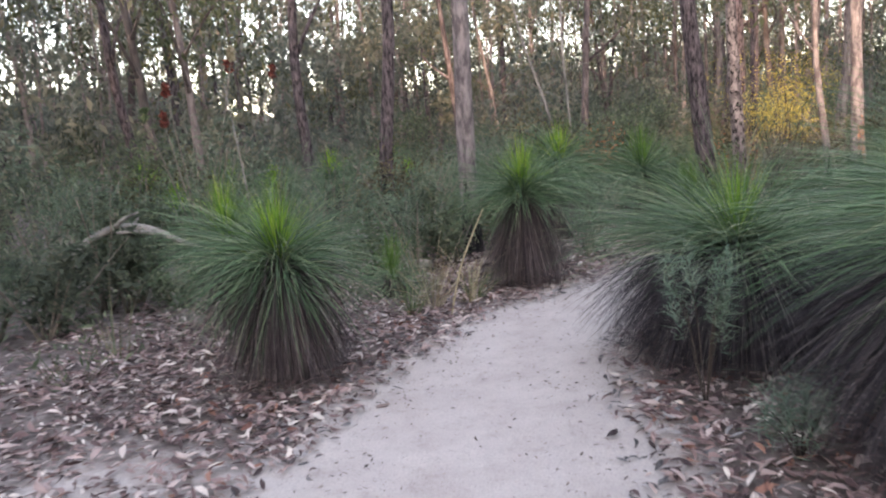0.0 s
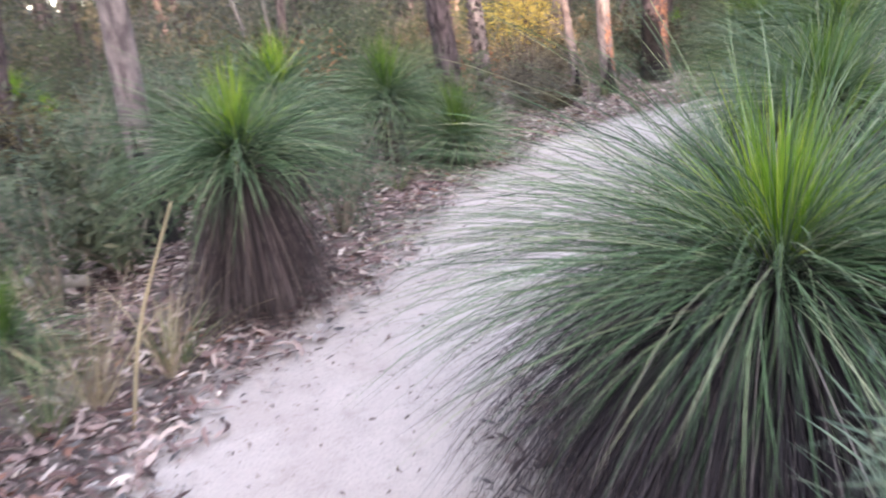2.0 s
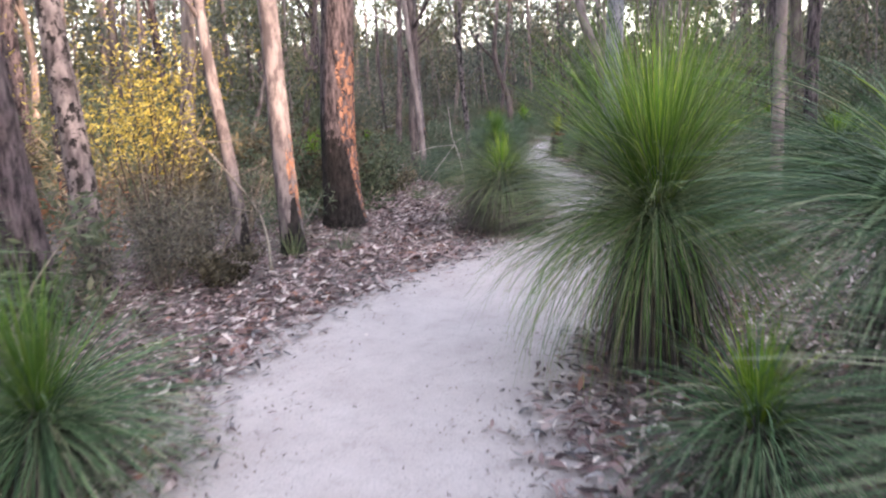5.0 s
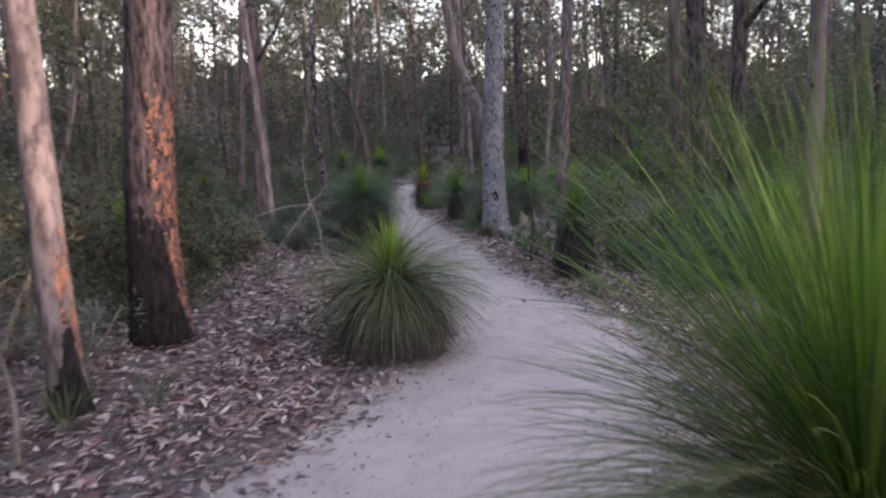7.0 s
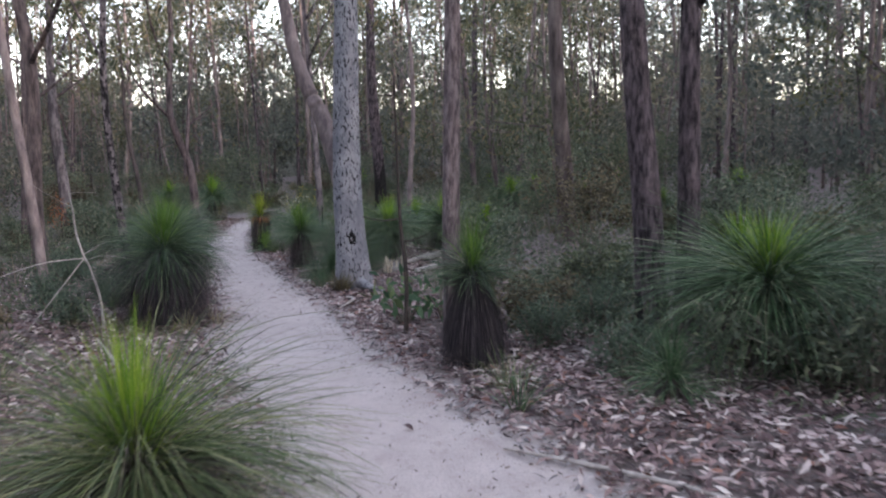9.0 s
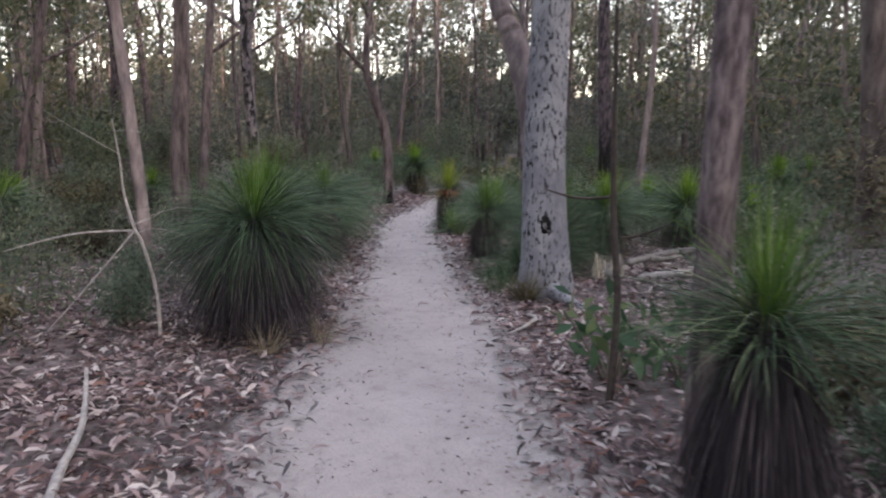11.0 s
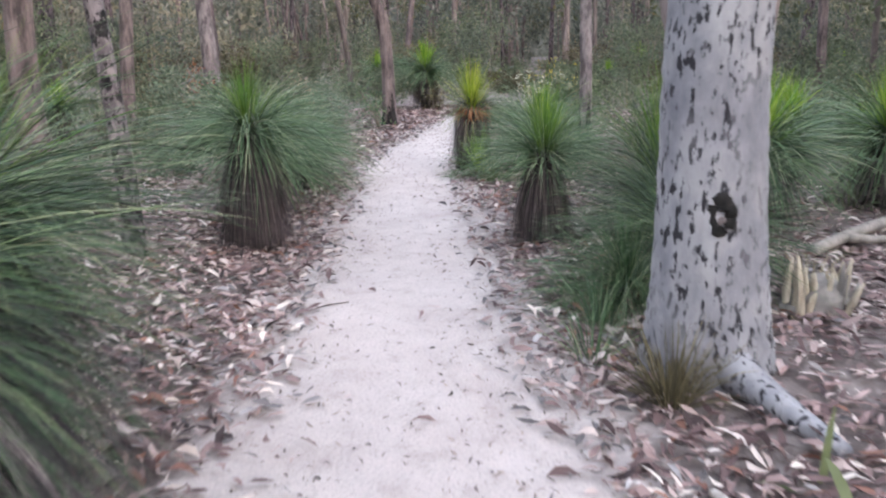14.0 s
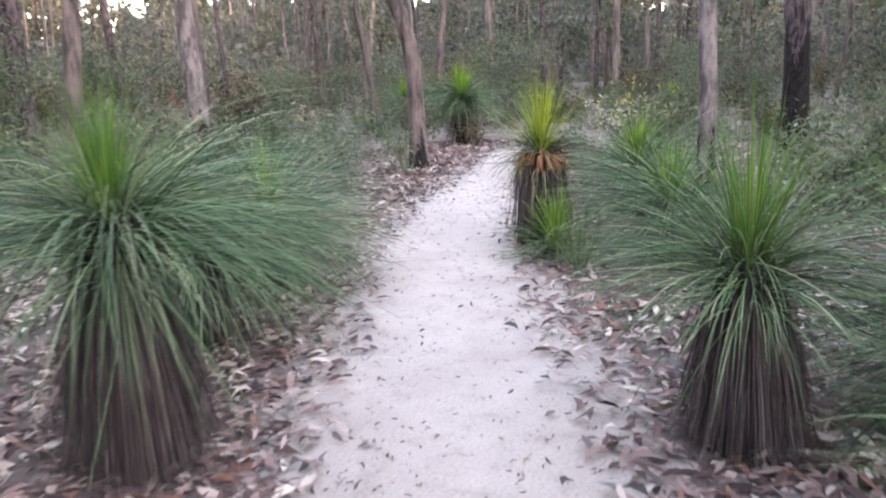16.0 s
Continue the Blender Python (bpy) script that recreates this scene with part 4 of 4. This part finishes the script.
def needle_bush(x, y, height, radius, seed, label):
    """A small bush of grey-green needle leaves set close along thin twigs."""
    rng = np.random.default_rng(seed)
    t = thing("needle_bush", x, y, gz(x, y) - 0.02, label, "shrub")
    vs = []
    for _ in range(10):
        a, k = rng.uniform(0, 6.28), radius * rng.uniform(0.3, 1)
        end = np.array([k * math.cos(a), k * math.sin(a), height * rng.uniform(0.6, 1.0)])
        v, q = tube([(0, 0, 0), end * [0.4, 0.4, 0.6], end], [0.004, 0.003, 0.0015], 5, rng, 0, 7)
        part("twig", mesh_np("twig", v, q, DARKWOOD), t)
        for f in np.linspace(0.74, 1, 9):
            bv, bq = blades(rng, 9, 2, (0.05, 0.12), (-10, 60), (0, 20), 0.004, 0.004, 0)
            vs.append((bv + end * f * [1, 1, 1] * [0.55 + 0.45 * f, 0.55 + 0.45 * f, 1], bq))
    v, q = join(*vs)
    part("needles", mesh_np("needles", v, q, NEEDLE), t)


needle_bush(1.29, 3.92, 0.88, 0.24, 340, "grey-green needle-leaved bush beside grass tree")
needle_bush(1.45, 3.2, 0.34, 0.18, 341, "low grey-green needle-leaved bush")


# ---- dead wood ----
def stick(name, points, radii, material, label, category, twigs=0, seed=0, sides=7):
    rng = np.random.default_rng(seed)
    x, y = points[0][:2]
    t = thing(name, x, y, gz(x, y), label, category)
    loc = [(p[0] - x, p[1] - y, p[2] + (gz(p[0], p[1]) - gz(x, y))) for p in points]
    v, q = tube(loc, radii, sides, rng, 0.08, 6 * len(points))
    part("stem", mesh_np("stem", v, q, material), t)
    line = spline(loc, 30)
    for k in range(twigs):
        i = int(rng.integers(8, 28))
        d = rng.normal(0, 1, 3)
        d[2] = abs(d[2]) * 0.5
        d *= rng.uniform(0.25, 0.6) / np.linalg.norm(d)
        v, q = tube([line[i], line[i] + d * 0.5 + rng.normal(0, 0.03, 3), line[i] + d], [radii[-1] * 1.2, radii[-1], radii[-1] * 0.5], 5, rng, 0.05, 6)
        part("twig", mesh_np("twig", v, q, material), t)
    return t


sap = stick("dead_sapling", [(13.85, 16.70, -0.02), (13.85, 16.71, 0.34), (13.78, 16.75, 0.70), (13.74, 16.78, 0.83), (13.69, 16.81, 1.08), (13.67, 16.81, 1.31), (13.64, 16.83, 1.6)], [0.017, 0.015, 0.013, 0.012, 0.010, 0.008, 0.003], PALEWOOD, "thin bleached dead sapling with bare twigs", "dead tree", 5, 400)
_r = np.random.default_rng(4001)
for end, mid in (((-0.65, 0.43, 0.08), (-0.35, 0.27, 0.45)), ((-0.83, 0.53, 0.70), (-0.45, 0.30, 0.80))):
    v, q = tube([(-0.11, 0.08, 0.81), mid, end], [0.009, 0.007, 0.003], 6, _r, 0.08, 12)
    part("branch", mesh_np("branch", v, q, PALEWOOD), sap)
stick("dark_sapling", [(14.45, 13.45, -0.02), (14.49, 13.44, 0.6), (14.53, 13.50, 1.2), (14.51, 13.5, 2.6)], [0.026, 0.022, 0.018, 0.008], DARKWOOD, "thin dark-stemmed sapling beside track", "sapling", 3, 401)
stick("fallen_branch", [(11.78, 14.55, 0.03), (12.05, 14.9, 0.05), (12.39, 15.29, 0.07), (12.7, 15.75, 0.22)], [0.024, 0.022, 0.018, 0.009], PALEWOOD, "pale fallen branch on leaf litter", "branch", 0, 402)
stick("fallen_branch", [(11.75, 14.5, 0.03), (11.62, 14.62, 0.04), (11.45, 14.85, 0.08)], [0.02, 0.016, 0.008], PALEWOOD, "pale fallen branch on leaf litter", "branch", 0, 403)
stick("curved_stick", [(16.1, 14.87, 0.04), (15.95, 14.72, 0.06), (15.72, 14.68, 0.05), (15.5, 14.72, 0.02)], [0.016, 0.018, 0.014, 0.008], PALEWOOD, "curved bleached stick on leaf litter", "stick", 0, 404)
stick("fallen_log", [(17.95, 14.62, 0.04), (18.3, 14.45, 0.06), (18.7, 14.28, 0.08), (19.2, 14.0, 0.07)], [0.03, 0.045, 0.05, 0.025], PALEWOOD, "pale fallen log behind grey gum", "log", 1, 405)
stick("fallen_log", [(19.2, 15.25, 0.05), (19.9, 15.0, 0.08), (20.6, 14.7, 0.06)], [0.04, 0.045, 0.03], GREYWOOD, "grey fallen log among leaf litter", "log", 1, 406)
stick("arched_branch", [(-2.1, 7.45, 0.5), (-2.4, 7.4, 0.66), (-2.8, 7.45, 0.83), (-3.1, 7.34, 0.80), (-3.35, 7.2, 0.6), (-3.7, 7.0, 0.0)], [0.018, 0.032, 0.038, 0.036, 0.03, 0.02], GREYWOOD, "grey weathered dead branch arching over ground", "branch", 4, 407)
stick("fallen_stick", [(11.11, 11.6, 0.02), (10.95, 11.15, 0.03), (10.78, 10.67, 0.025), (10.58, 10.24, 0.015)], [0.008, 0.014, 0.015, 0.009], PALEWOOD, "long pale fallen stick along track edge", "stick", 0, 416)
stick("fallen_stick", [(-0.15, 8.68, 0.06), (-0.8, 9.0, 0.07), (-1.46, 9.33, 0.07), (-2.4, 9.75, 0.06)], [0.045, 0.06, 0.06, 0.04], PALEWOOD, "pale fallen log under shrubs", "stick", 1, 408)
stick("dead_sapling", [(-2.2, 9.4, 0), (-2.25, 9.4, 1.0), (-2.4, 9.5, 2.2)], [0.014, 0.01, 0.004], GREYWOOD, "thin bleached dead sapling with bare twigs", "dead tree", 6, 409)
stick("leaning_sapling", [(2.4, 15.6, 0), (2.2, 15.4, 1.5), (1.7, 15.2, 3.2), (1.4, 15.2, 5)], [0.035, 0.03, 0.02, 0.01], GREYWOOD, "pale leaning bare gum sapling", "sapling", 2, 410)
stick("leaning_sapling", [(2.7, 15.8, 0), (2.6, 15.6, 1.5), (2.5, 15.4, 3.2), (2.6, 15.4, 5)], [0.03, 0.025, 0.02, 0.01], GREYWOOD, "pale leaning bare gum sapling", "sapling", 2, 411)
stick("dead_branch", [(6.4, 13.0, 0.02), (6.6, 13.4, 0.5), (6.3, 13.9, 1.3)], [0.02, 0.015, 0.005], STEM, "bare orange-brown dead twiggy branch", "branch", 8, 412)
stick("twig", [(3.55, 9.2, 0.008), (3.75, 9.25, 0.009), (3.95, 9.2, 0.008)], [0.002, 0.004, 0.002], DARKWOOD, "thin dark twig lying on sand", "twig", 0, 413, 5)
stick("twig", [(16.68, 17.17, 0.006), (16.82, 17.15, 0.007), (16.93, 17.09, 0.006)], [0.002, 0.004, 0.002], DARKWOOD, "thin dark twig lying on sand", "twig", 0, 414, 5)
stick("twig", [(2.65, 9.4, 0.012), (2.8, 9.55, 0.014), (3.0, 9.75, 0.012)], [0.005, 0.006, 0.003], DARKWOOD, "thin dark twig lying on sand", "twig", 0, 415, 5)

# dry flower stalk leaning by the track and dry grass about it
stick("dry_grass_stalk", [(0.03, 6.45, 0), (0.14, 6.55, 0.4), (0.36, 6.68, 0.85)], [0.008, 0.009, 0.005], STRAW, "dry straw-coloured flower stalk leaning by track", "grass stalk", 0, 420, 5)


def dry_tuft(x, y, n, h, seed, leaf=STRAW, label="tuft of dry straw-coloured grass", width=0.005):
    rng = np.random.default_rng(seed)
    t = thing("grass_tuft", x, y, gz(x, y) - 0.01, label, "grass tuft")
    v, q = blades(rng, n, 4, (h * 0.6, h * 1.1), (45, 88), (5, 60), width, 0.07, 0.0, 0.0, spread_z=0.005)
    part("blade_clump", mesh_np("blade_clump", v, q, leaf), t)


for k, (px, py, n, h, lf) in enumerate([(-0.12, 6.75, 60, 0.75, STRAW), (0.2, 6.9, 50, 0.6, STRAW), (-0.3, 6.6, 70, 0.5, PALEGREEN), (0.25, 7.0, 60, 0.4, PALEGREEN),
                                         (14.1, 15.85, 60, 0.3, STRAW), (14.55, 15.75, 50, 0.28, STRAW), (2.4, 9.9, 60, 0.3, PALEGREEN), (18.2, 15.05, 50, 0.35, STRAW),
                                         (16.67, 15.21, 260, 0.34, DRYBUSH), (16.9, 15.65, 80, 0.35, GREEN), (17.3, 15.8, 90, 0.45, GREEN), (20.5, 18.45, 90, 0.45, PALEGREEN),
                                         (20.95, 18.75, 80, 0.5, GREEN), (11.9, 11.7, 80, 0.4, GREEN), (12.4, 11.9, 70, 0.35, PALEGREEN), (6.9, 13.3, 60, 0.45, PALEGREEN),
                                         (7.4, 13.15, 60, 0.35, BUSH), (12.0, 16.2, 90, 0.35, PALEGREEN), (15.9, 18.0, 70, 0.35, PALEGREEN)]):
    dry_tuft(px, py, n, h, 430 + k, lf, "tuft of dry straw-coloured grass" if lf == STRAW else "drooping clump of dull brown grass" if lf == DRYBUSH else "tuft of green grass beside track")

# broken stump of splintered pale wood
_r = np.random.default_rng(460)
st = thing("broken_stump", 17.98, 14.98, gz(17.98, 14.98) - 0.02, "broken stump of splintered pale wood", "stump")
v, q = tube([(0, 0, 0), (0.02, 0, 0.1), (0.0, 0.02, 0.17)], [0.16, 0.14, 0.09], 12, _r, 0.2, 6)
part("base", mesh_np("base", v, q, GREYWOOD), st)
for k in range(26):
    a, rr = _r.uniform(0, 6.28), 0.15 * math.sqrt(_r.uniform(0.1, 1))
    p0 = np.array([rr * math.cos(a), rr * math.sin(a), 0.0])
    tip = p0 * _r.uniform(0.7, 1.25) + [_r.normal(0, 0.03), _r.normal(0, 0.03), _r.uniform(0.14, 0.34)]
    v, q = tube([p0, (p0 + tip) / 2 + _r.normal(0, 0.008, 3), tip], [0.026, 0.02, 0.006], 5, _r, 0.25, 5)
    part("splinter", mesh_np("splinter", v, q, SPLINTER if k % 4 else GREYWOOD), st)

# upright broad young leaves by the grey gum's foot
for k, (px, py) in enumerate([(16.2, 14.48), (16.33, 14.62)]):
    dry_tuft(px, py, 2, 0.24, 470 + k, PALEGREEN, "few broad yellow-green upright leaves", 0.04)


# ---- leaf litter ----
def litter(name, n, size, seed, material, label, near, far, floor_z, x0=-5, x1=28, y0=1.5, y1=25, category="leaf litter"):
    rng = np.random.default_rng(seed)
    k = n * 9
    x, y = rng.uniform(x0, x1, k), rng.uniform(y0, y1, k)
    o = off_track(x, y)
    clump = 0.55 + 0.45 * np.sin(2.3 * x + 1.1 * np.sin(1.7 * y)) * np.sin(2.9 * y + 0.7 * x)
    want = smooth(near[0], near[1], o) * (1 - 0.93 * smooth(far[0], far[1], o)) * (0.35 + 0.65 * clump)
    want = want * (1 - 0.7 * np.exp(-((x + 1.6) ** 2 + (y - 3.2) ** 2) / 0.8))
    keep = np.nonzero(rng.uniform(0, 1, k) < want)[0][:n]
    x, y = x[keep], y[keep]
    m = len(x)
    z = ground_z(x, y) + floor_z + 0.014 * rng.uniform(0, 1, m) ** 2
    a, tilt, rollv = rng.uniform(0, 6.28, m), rng.normal(0, 0.22, m), rng.normal(0, 0.35, m)
    d = np.stack([np.cos(a) * np.cos(tilt), np.sin(a) * np.cos(tilt), np.sin(tilt)], -1)
    w = np.stack([-np.sin(a) * np.cos(rollv), np.cos(a) * np.cos(rollv), np.sin(rollv)], -1)
    ln = size * rng.uniform(0.45, 1.3, m)[:, None]
    wd = ln * rng.uniform(0.09, 0.17, m)[:, None]
    p = np.stack([x, y, z + np.abs(np.sin(tilt)) * ln[:, 0] * 0.5 + np.abs(np.sin(rollv)) * wd[:, 0]], -1)
    bow = np.array([0, 0, 1.0]) * ln * rng.uniform(0.0, 0.14, m)[:, None]
    curl = w * ln * rng.normal(0, 0.12, m)[:, None]
    row = [p - d * ln * 0.5 + curl, p - d * ln * 0.15 + w * wd + bow, p + d * ln * 0.2 + w * wd * 0.9 + bow, p + d * ln * 0.5 + curl * 1.3,
           p + d * ln * 0.2 - w * wd * 0.9 + bow, p - d * ln * 0.15 - w * wd + bow]
    v = np.stack(row, 1).reshape(-1, 3)
    b = np.arange(m)[:, None] * 6
    q = np.concatenate([b + np.array([[0, 1, 2, 5]]), b + np.array([[5, 2, 3, 4]])])
    ob = new(name, mesh_np(name, v, q, material, flat=True))
    tagged(ob, label, category, kind="stuff")


litter("leaf_litter", 180000, 0.088, 500, LITTER, "brown and grey fallen gum leaves along the track", (-0.28, 0.16), (1.6, 3.8), 0.008)
litter("red_leaf_litter", 7000, 0.085, 501, RED_LITTER, "reddish fallen gum leaves along the track", (-0.05, 0.12), (0.5, 1.6), 0.012)
litter("track_debris", 36000, 0.030, 502, DEBRIS, "small leaf and twig fragments on pale sand", (-1.0, 0.0), (0.02, 0.1), 0.006)
litter("edge_twigs", 16000, 0.075, 504, EDGE_TWIG, "fine grey twigs and leaf scraps along the track edge", (-0.34, -0.12), (0.12, 0.5), 0.010)
litter("track_leaves", 900, 0.085, 503, LITTER, "scattered fallen leaves on pale sand", (-0.8, 0.05), (0.02, 0.1), 0.006)


# ---- low undergrowth ----
BARE = [(7.5, 13.0, 2.0), (9.8, 14.0, 1.6), (12.4, 15.9, 1.7), (18.6, 14.3, 1.8), (15.9, 14.2, 1.0), (-2.2, 3.9, 1.6), (16.0, 18.2, 1.2)]


def undergrowth():
    rng = np.random.default_rng(590)
    k = 12000
    x, y = rng.uniform(-9, 34, k), rng.uniform(-5, 30, k)
    o = off_track(x, y)
    patch = np.sin(1.1 * x + 0.9 * np.sin(0.8 * y)) * np.sin(1.2 * y + 0.6 * x) + 0.5 * np.sin(2.7 * x - 1.9 * y)
    want = smooth(0.9, 2.6, o) * (o < 12) * (0.30 + 0.7 * smooth(-0.5, 0.5, patch))
    want = want * smooth(0.7, 1.2, np.hypot(x + 2.7, (y - 6.9) * 0.7))
    for bx, by, br in BARE:
        want = want * smooth(br * 0.75, br * 1.15, np.hypot(x - bx, y - by))
    keep = np.nonzero(rng.uniform(0, 1, k) < want)[0][:2400]
    x, y, o = x[keep], y[keep], o[keep]
    m = len(x)
    tall = (0.22 + 0.10 * np.minimum(o, 6)) * rng.uniform(0.5, 1.3, m)
    g = ground_z(x, y)
    cs = np.stack([x, y, g + tall * 0.5, 0.16 + tall * 0.5], -1)
    v, q = leaf_cloud(rng, cs, 130000, 0.075, 1.1, 3.5, -0.1)
    v[:, 2] = np.maximum(v[:, 2], np.repeat(ground_z(v[::4, 0], v[::4, 1]), 4) + 0.01)
    tagged(new("undergrowth", mesh_np("undergrowth", v, q, BUSH)), "low grey-green scrub covering the bush floor", "undergrowth", kind="stuff")
    tufts = []
    for i in range(0, m, 2):
        bv, bq = blades(rng, 22, 3, (0.25, 0.25 + tall[i]), (40, 88), (10, 70), 0.007, 0.16, 0.0, 0.0, spread_z=0.01)
        tufts.append((bv + [x[i], y[i], g[i]], bq))
    v, q = join(*tufts)
    tagged(new("bush_grass", mesh_np("bush_grass", v, q, MIXGRASS)), "wispy dry and green grass across the bush floor", "grass", kind="stuff")


MIXGRASS = leaf_material("mixed_grass", [(0, (0.06, 0.085, 0.045)), (0.6, (0.12, 0.14, 0.075)), (0.85, (0.22, 0.19, 0.12)), (1, (0.38, 0.32, 0.22))], 0.3, 0.7)
undergrowth()


# ---- far woods ----
def far_woods():
    rng = np.random.default_rng(600)
    k = 11000
    x, y = rng.uniform(-40, 75, k), rng.uniform(-32, 75, k)
    o = off_track(x, y)
    ok = (o > 11) & (o < 46) & ~sun_gap(x, y)
    x, y, o = x[ok][:4200], y[ok][:4200], o[ok][:4200]
    m = len(x)
    z = np.where(rng.uniform(0, 1, m) < 0.30, rng.uniform(0.2, 2.5, m), rng.uniform(2.5, 13.5, m))
    cs = np.stack([x, y, z, rng.uniform(0.5, 1.45, m)], -1)
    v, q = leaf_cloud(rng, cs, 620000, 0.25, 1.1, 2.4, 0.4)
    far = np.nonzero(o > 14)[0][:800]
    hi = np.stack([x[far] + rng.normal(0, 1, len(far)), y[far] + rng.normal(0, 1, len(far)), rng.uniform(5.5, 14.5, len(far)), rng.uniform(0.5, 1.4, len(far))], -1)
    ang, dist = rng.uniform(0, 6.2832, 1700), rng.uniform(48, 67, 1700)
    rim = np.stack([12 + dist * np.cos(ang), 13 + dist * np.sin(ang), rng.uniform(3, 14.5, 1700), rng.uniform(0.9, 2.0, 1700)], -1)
    rim = rim[~sun_gap(rim[:, 0], rim[:, 1])]
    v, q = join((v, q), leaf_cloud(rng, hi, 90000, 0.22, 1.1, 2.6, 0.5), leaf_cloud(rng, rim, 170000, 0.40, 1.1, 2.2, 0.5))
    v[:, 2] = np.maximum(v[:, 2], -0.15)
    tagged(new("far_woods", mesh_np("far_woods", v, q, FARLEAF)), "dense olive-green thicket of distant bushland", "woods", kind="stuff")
    for count, bark, label in ((620, B_FAR, "many thin distant grey-brown tree trunks"), (520, B_PALE, "many thin distant pale tree trunks"), (380, B_BLACK, "many thin distant dark tree trunks")):
        limbs = []
        while len(limbs) < count:
            a, d = rng.uniform(0, 6.2832), rng.uniform(24, 60)
            px, py = 12 + d * math.cos(a), 13 + d * math.sin(a)
            if float(off_track(np.array([px]), np.array([py]))[0]) < 10:
                continue
            h, lx, ly = rng.uniform(6, 15), rng.normal(0, 0.6), rng.normal(0, 0.6)
            r = 0.03 + 0.11 * rng.uniform(0, 1) ** 2
            line = [(px, py, -0.3), (px + lx * 0.3 + rng.normal(0, 0.1), py + ly * 0.3, h * 0.35), (px + lx * 0.6, py + ly * 0.6 + rng.normal(0, 0.15), h * 0.7), (px + lx, py + ly, h)]
            limbs.append(tube(line, [r, r * 0.8, r * 0.3], 5, rng, 0.05, 8))
            if rng.uniform() < 0.45:
                f = np.array(line[1]) * 0.4 + np.array(line[2]) * 0.6
                e = f + [rng.normal(0, 0.9), rng.normal(0, 0.9), rng.uniform(1.2, 3.5)]
                limbs.append(limb(rng, f, e, r * 0.55))
        v, q = join(*limbs)
        tagged(new("far_trunks", mesh_np("far_trunks", v, q, bark, grey_marks(v, rng))), label, "woods", kind="stuff")


far_woods()


# distant wall of forest closing the view, beyond fifty metres
def backdrop():
    rng = np.random.default_rng(610)
    n, rows = 720, 9
    a = np.linspace(0, 2 * np.pi, n, endpoint=False)
    wave = np.convolve(np.tile(rng.normal(0, 1, n), 3), np.ones(9) / 9, "same")[n:2 * n]
    # taller unseen woods on the south side, behind the start, added to block the sun
    top = 7.1 + 6.0 * smooth(0.2, 0.9, -np.sin(a)) + 0.7 * np.sin(9 * a + 1) + 0.8 * np.sin(23 * a + 2) + 2.4 * wave + rng.normal(0, 0.55, n)
    rad = 70 + 1.5 * np.sin(31 * a) + rng.normal(0, 0.5, n)
    s = np.linspace(0, 1, rows)
    # notch that lets the sun into the strip; the added rise beside it blocks more
    top = np.where(sun_gap(12 + rad * np.cos(a), 13 + rad * np.sin(a)), 12.4, top + 6 * (np.abs(a - 4.63) < 0.25))
    z = -1 + (top[:, None] + 1) * s[None, :]
    r = rad[:, None] + rng.normal(0, 0.35, (n, rows)) + 2.5 * s[None, :]
    v = np.stack([12 + r * np.cos(a)[:, None], 13 + r * np.sin(a)[:, None], z], -1).reshape(-1, 3)
    i, j = np.meshgrid(np.arange(n), np.arange(rows - 1), indexing="ij")
    k = (i + 1) % n
    q = np.stack([i * rows + j, k * rows + j, k * rows + j + 1, i * rows + j + 1], -1).reshape(-1, 4)
    tagged(new("backdrop", mesh_np("backdrop", v, q, FAR_WOOD)), "hazy olive-grey wall of distant forest", "forest", kind="structure")


# pale low-contrast colours carry the haze of distance
FAR_WOOD = plain_material("hazed_distant_forest", (0.064, 0.072, 0.063), (0.165, 0.172, 0.148), 1.6, 0.95, 0.3, (1, 1, 0.45))
backdrop()
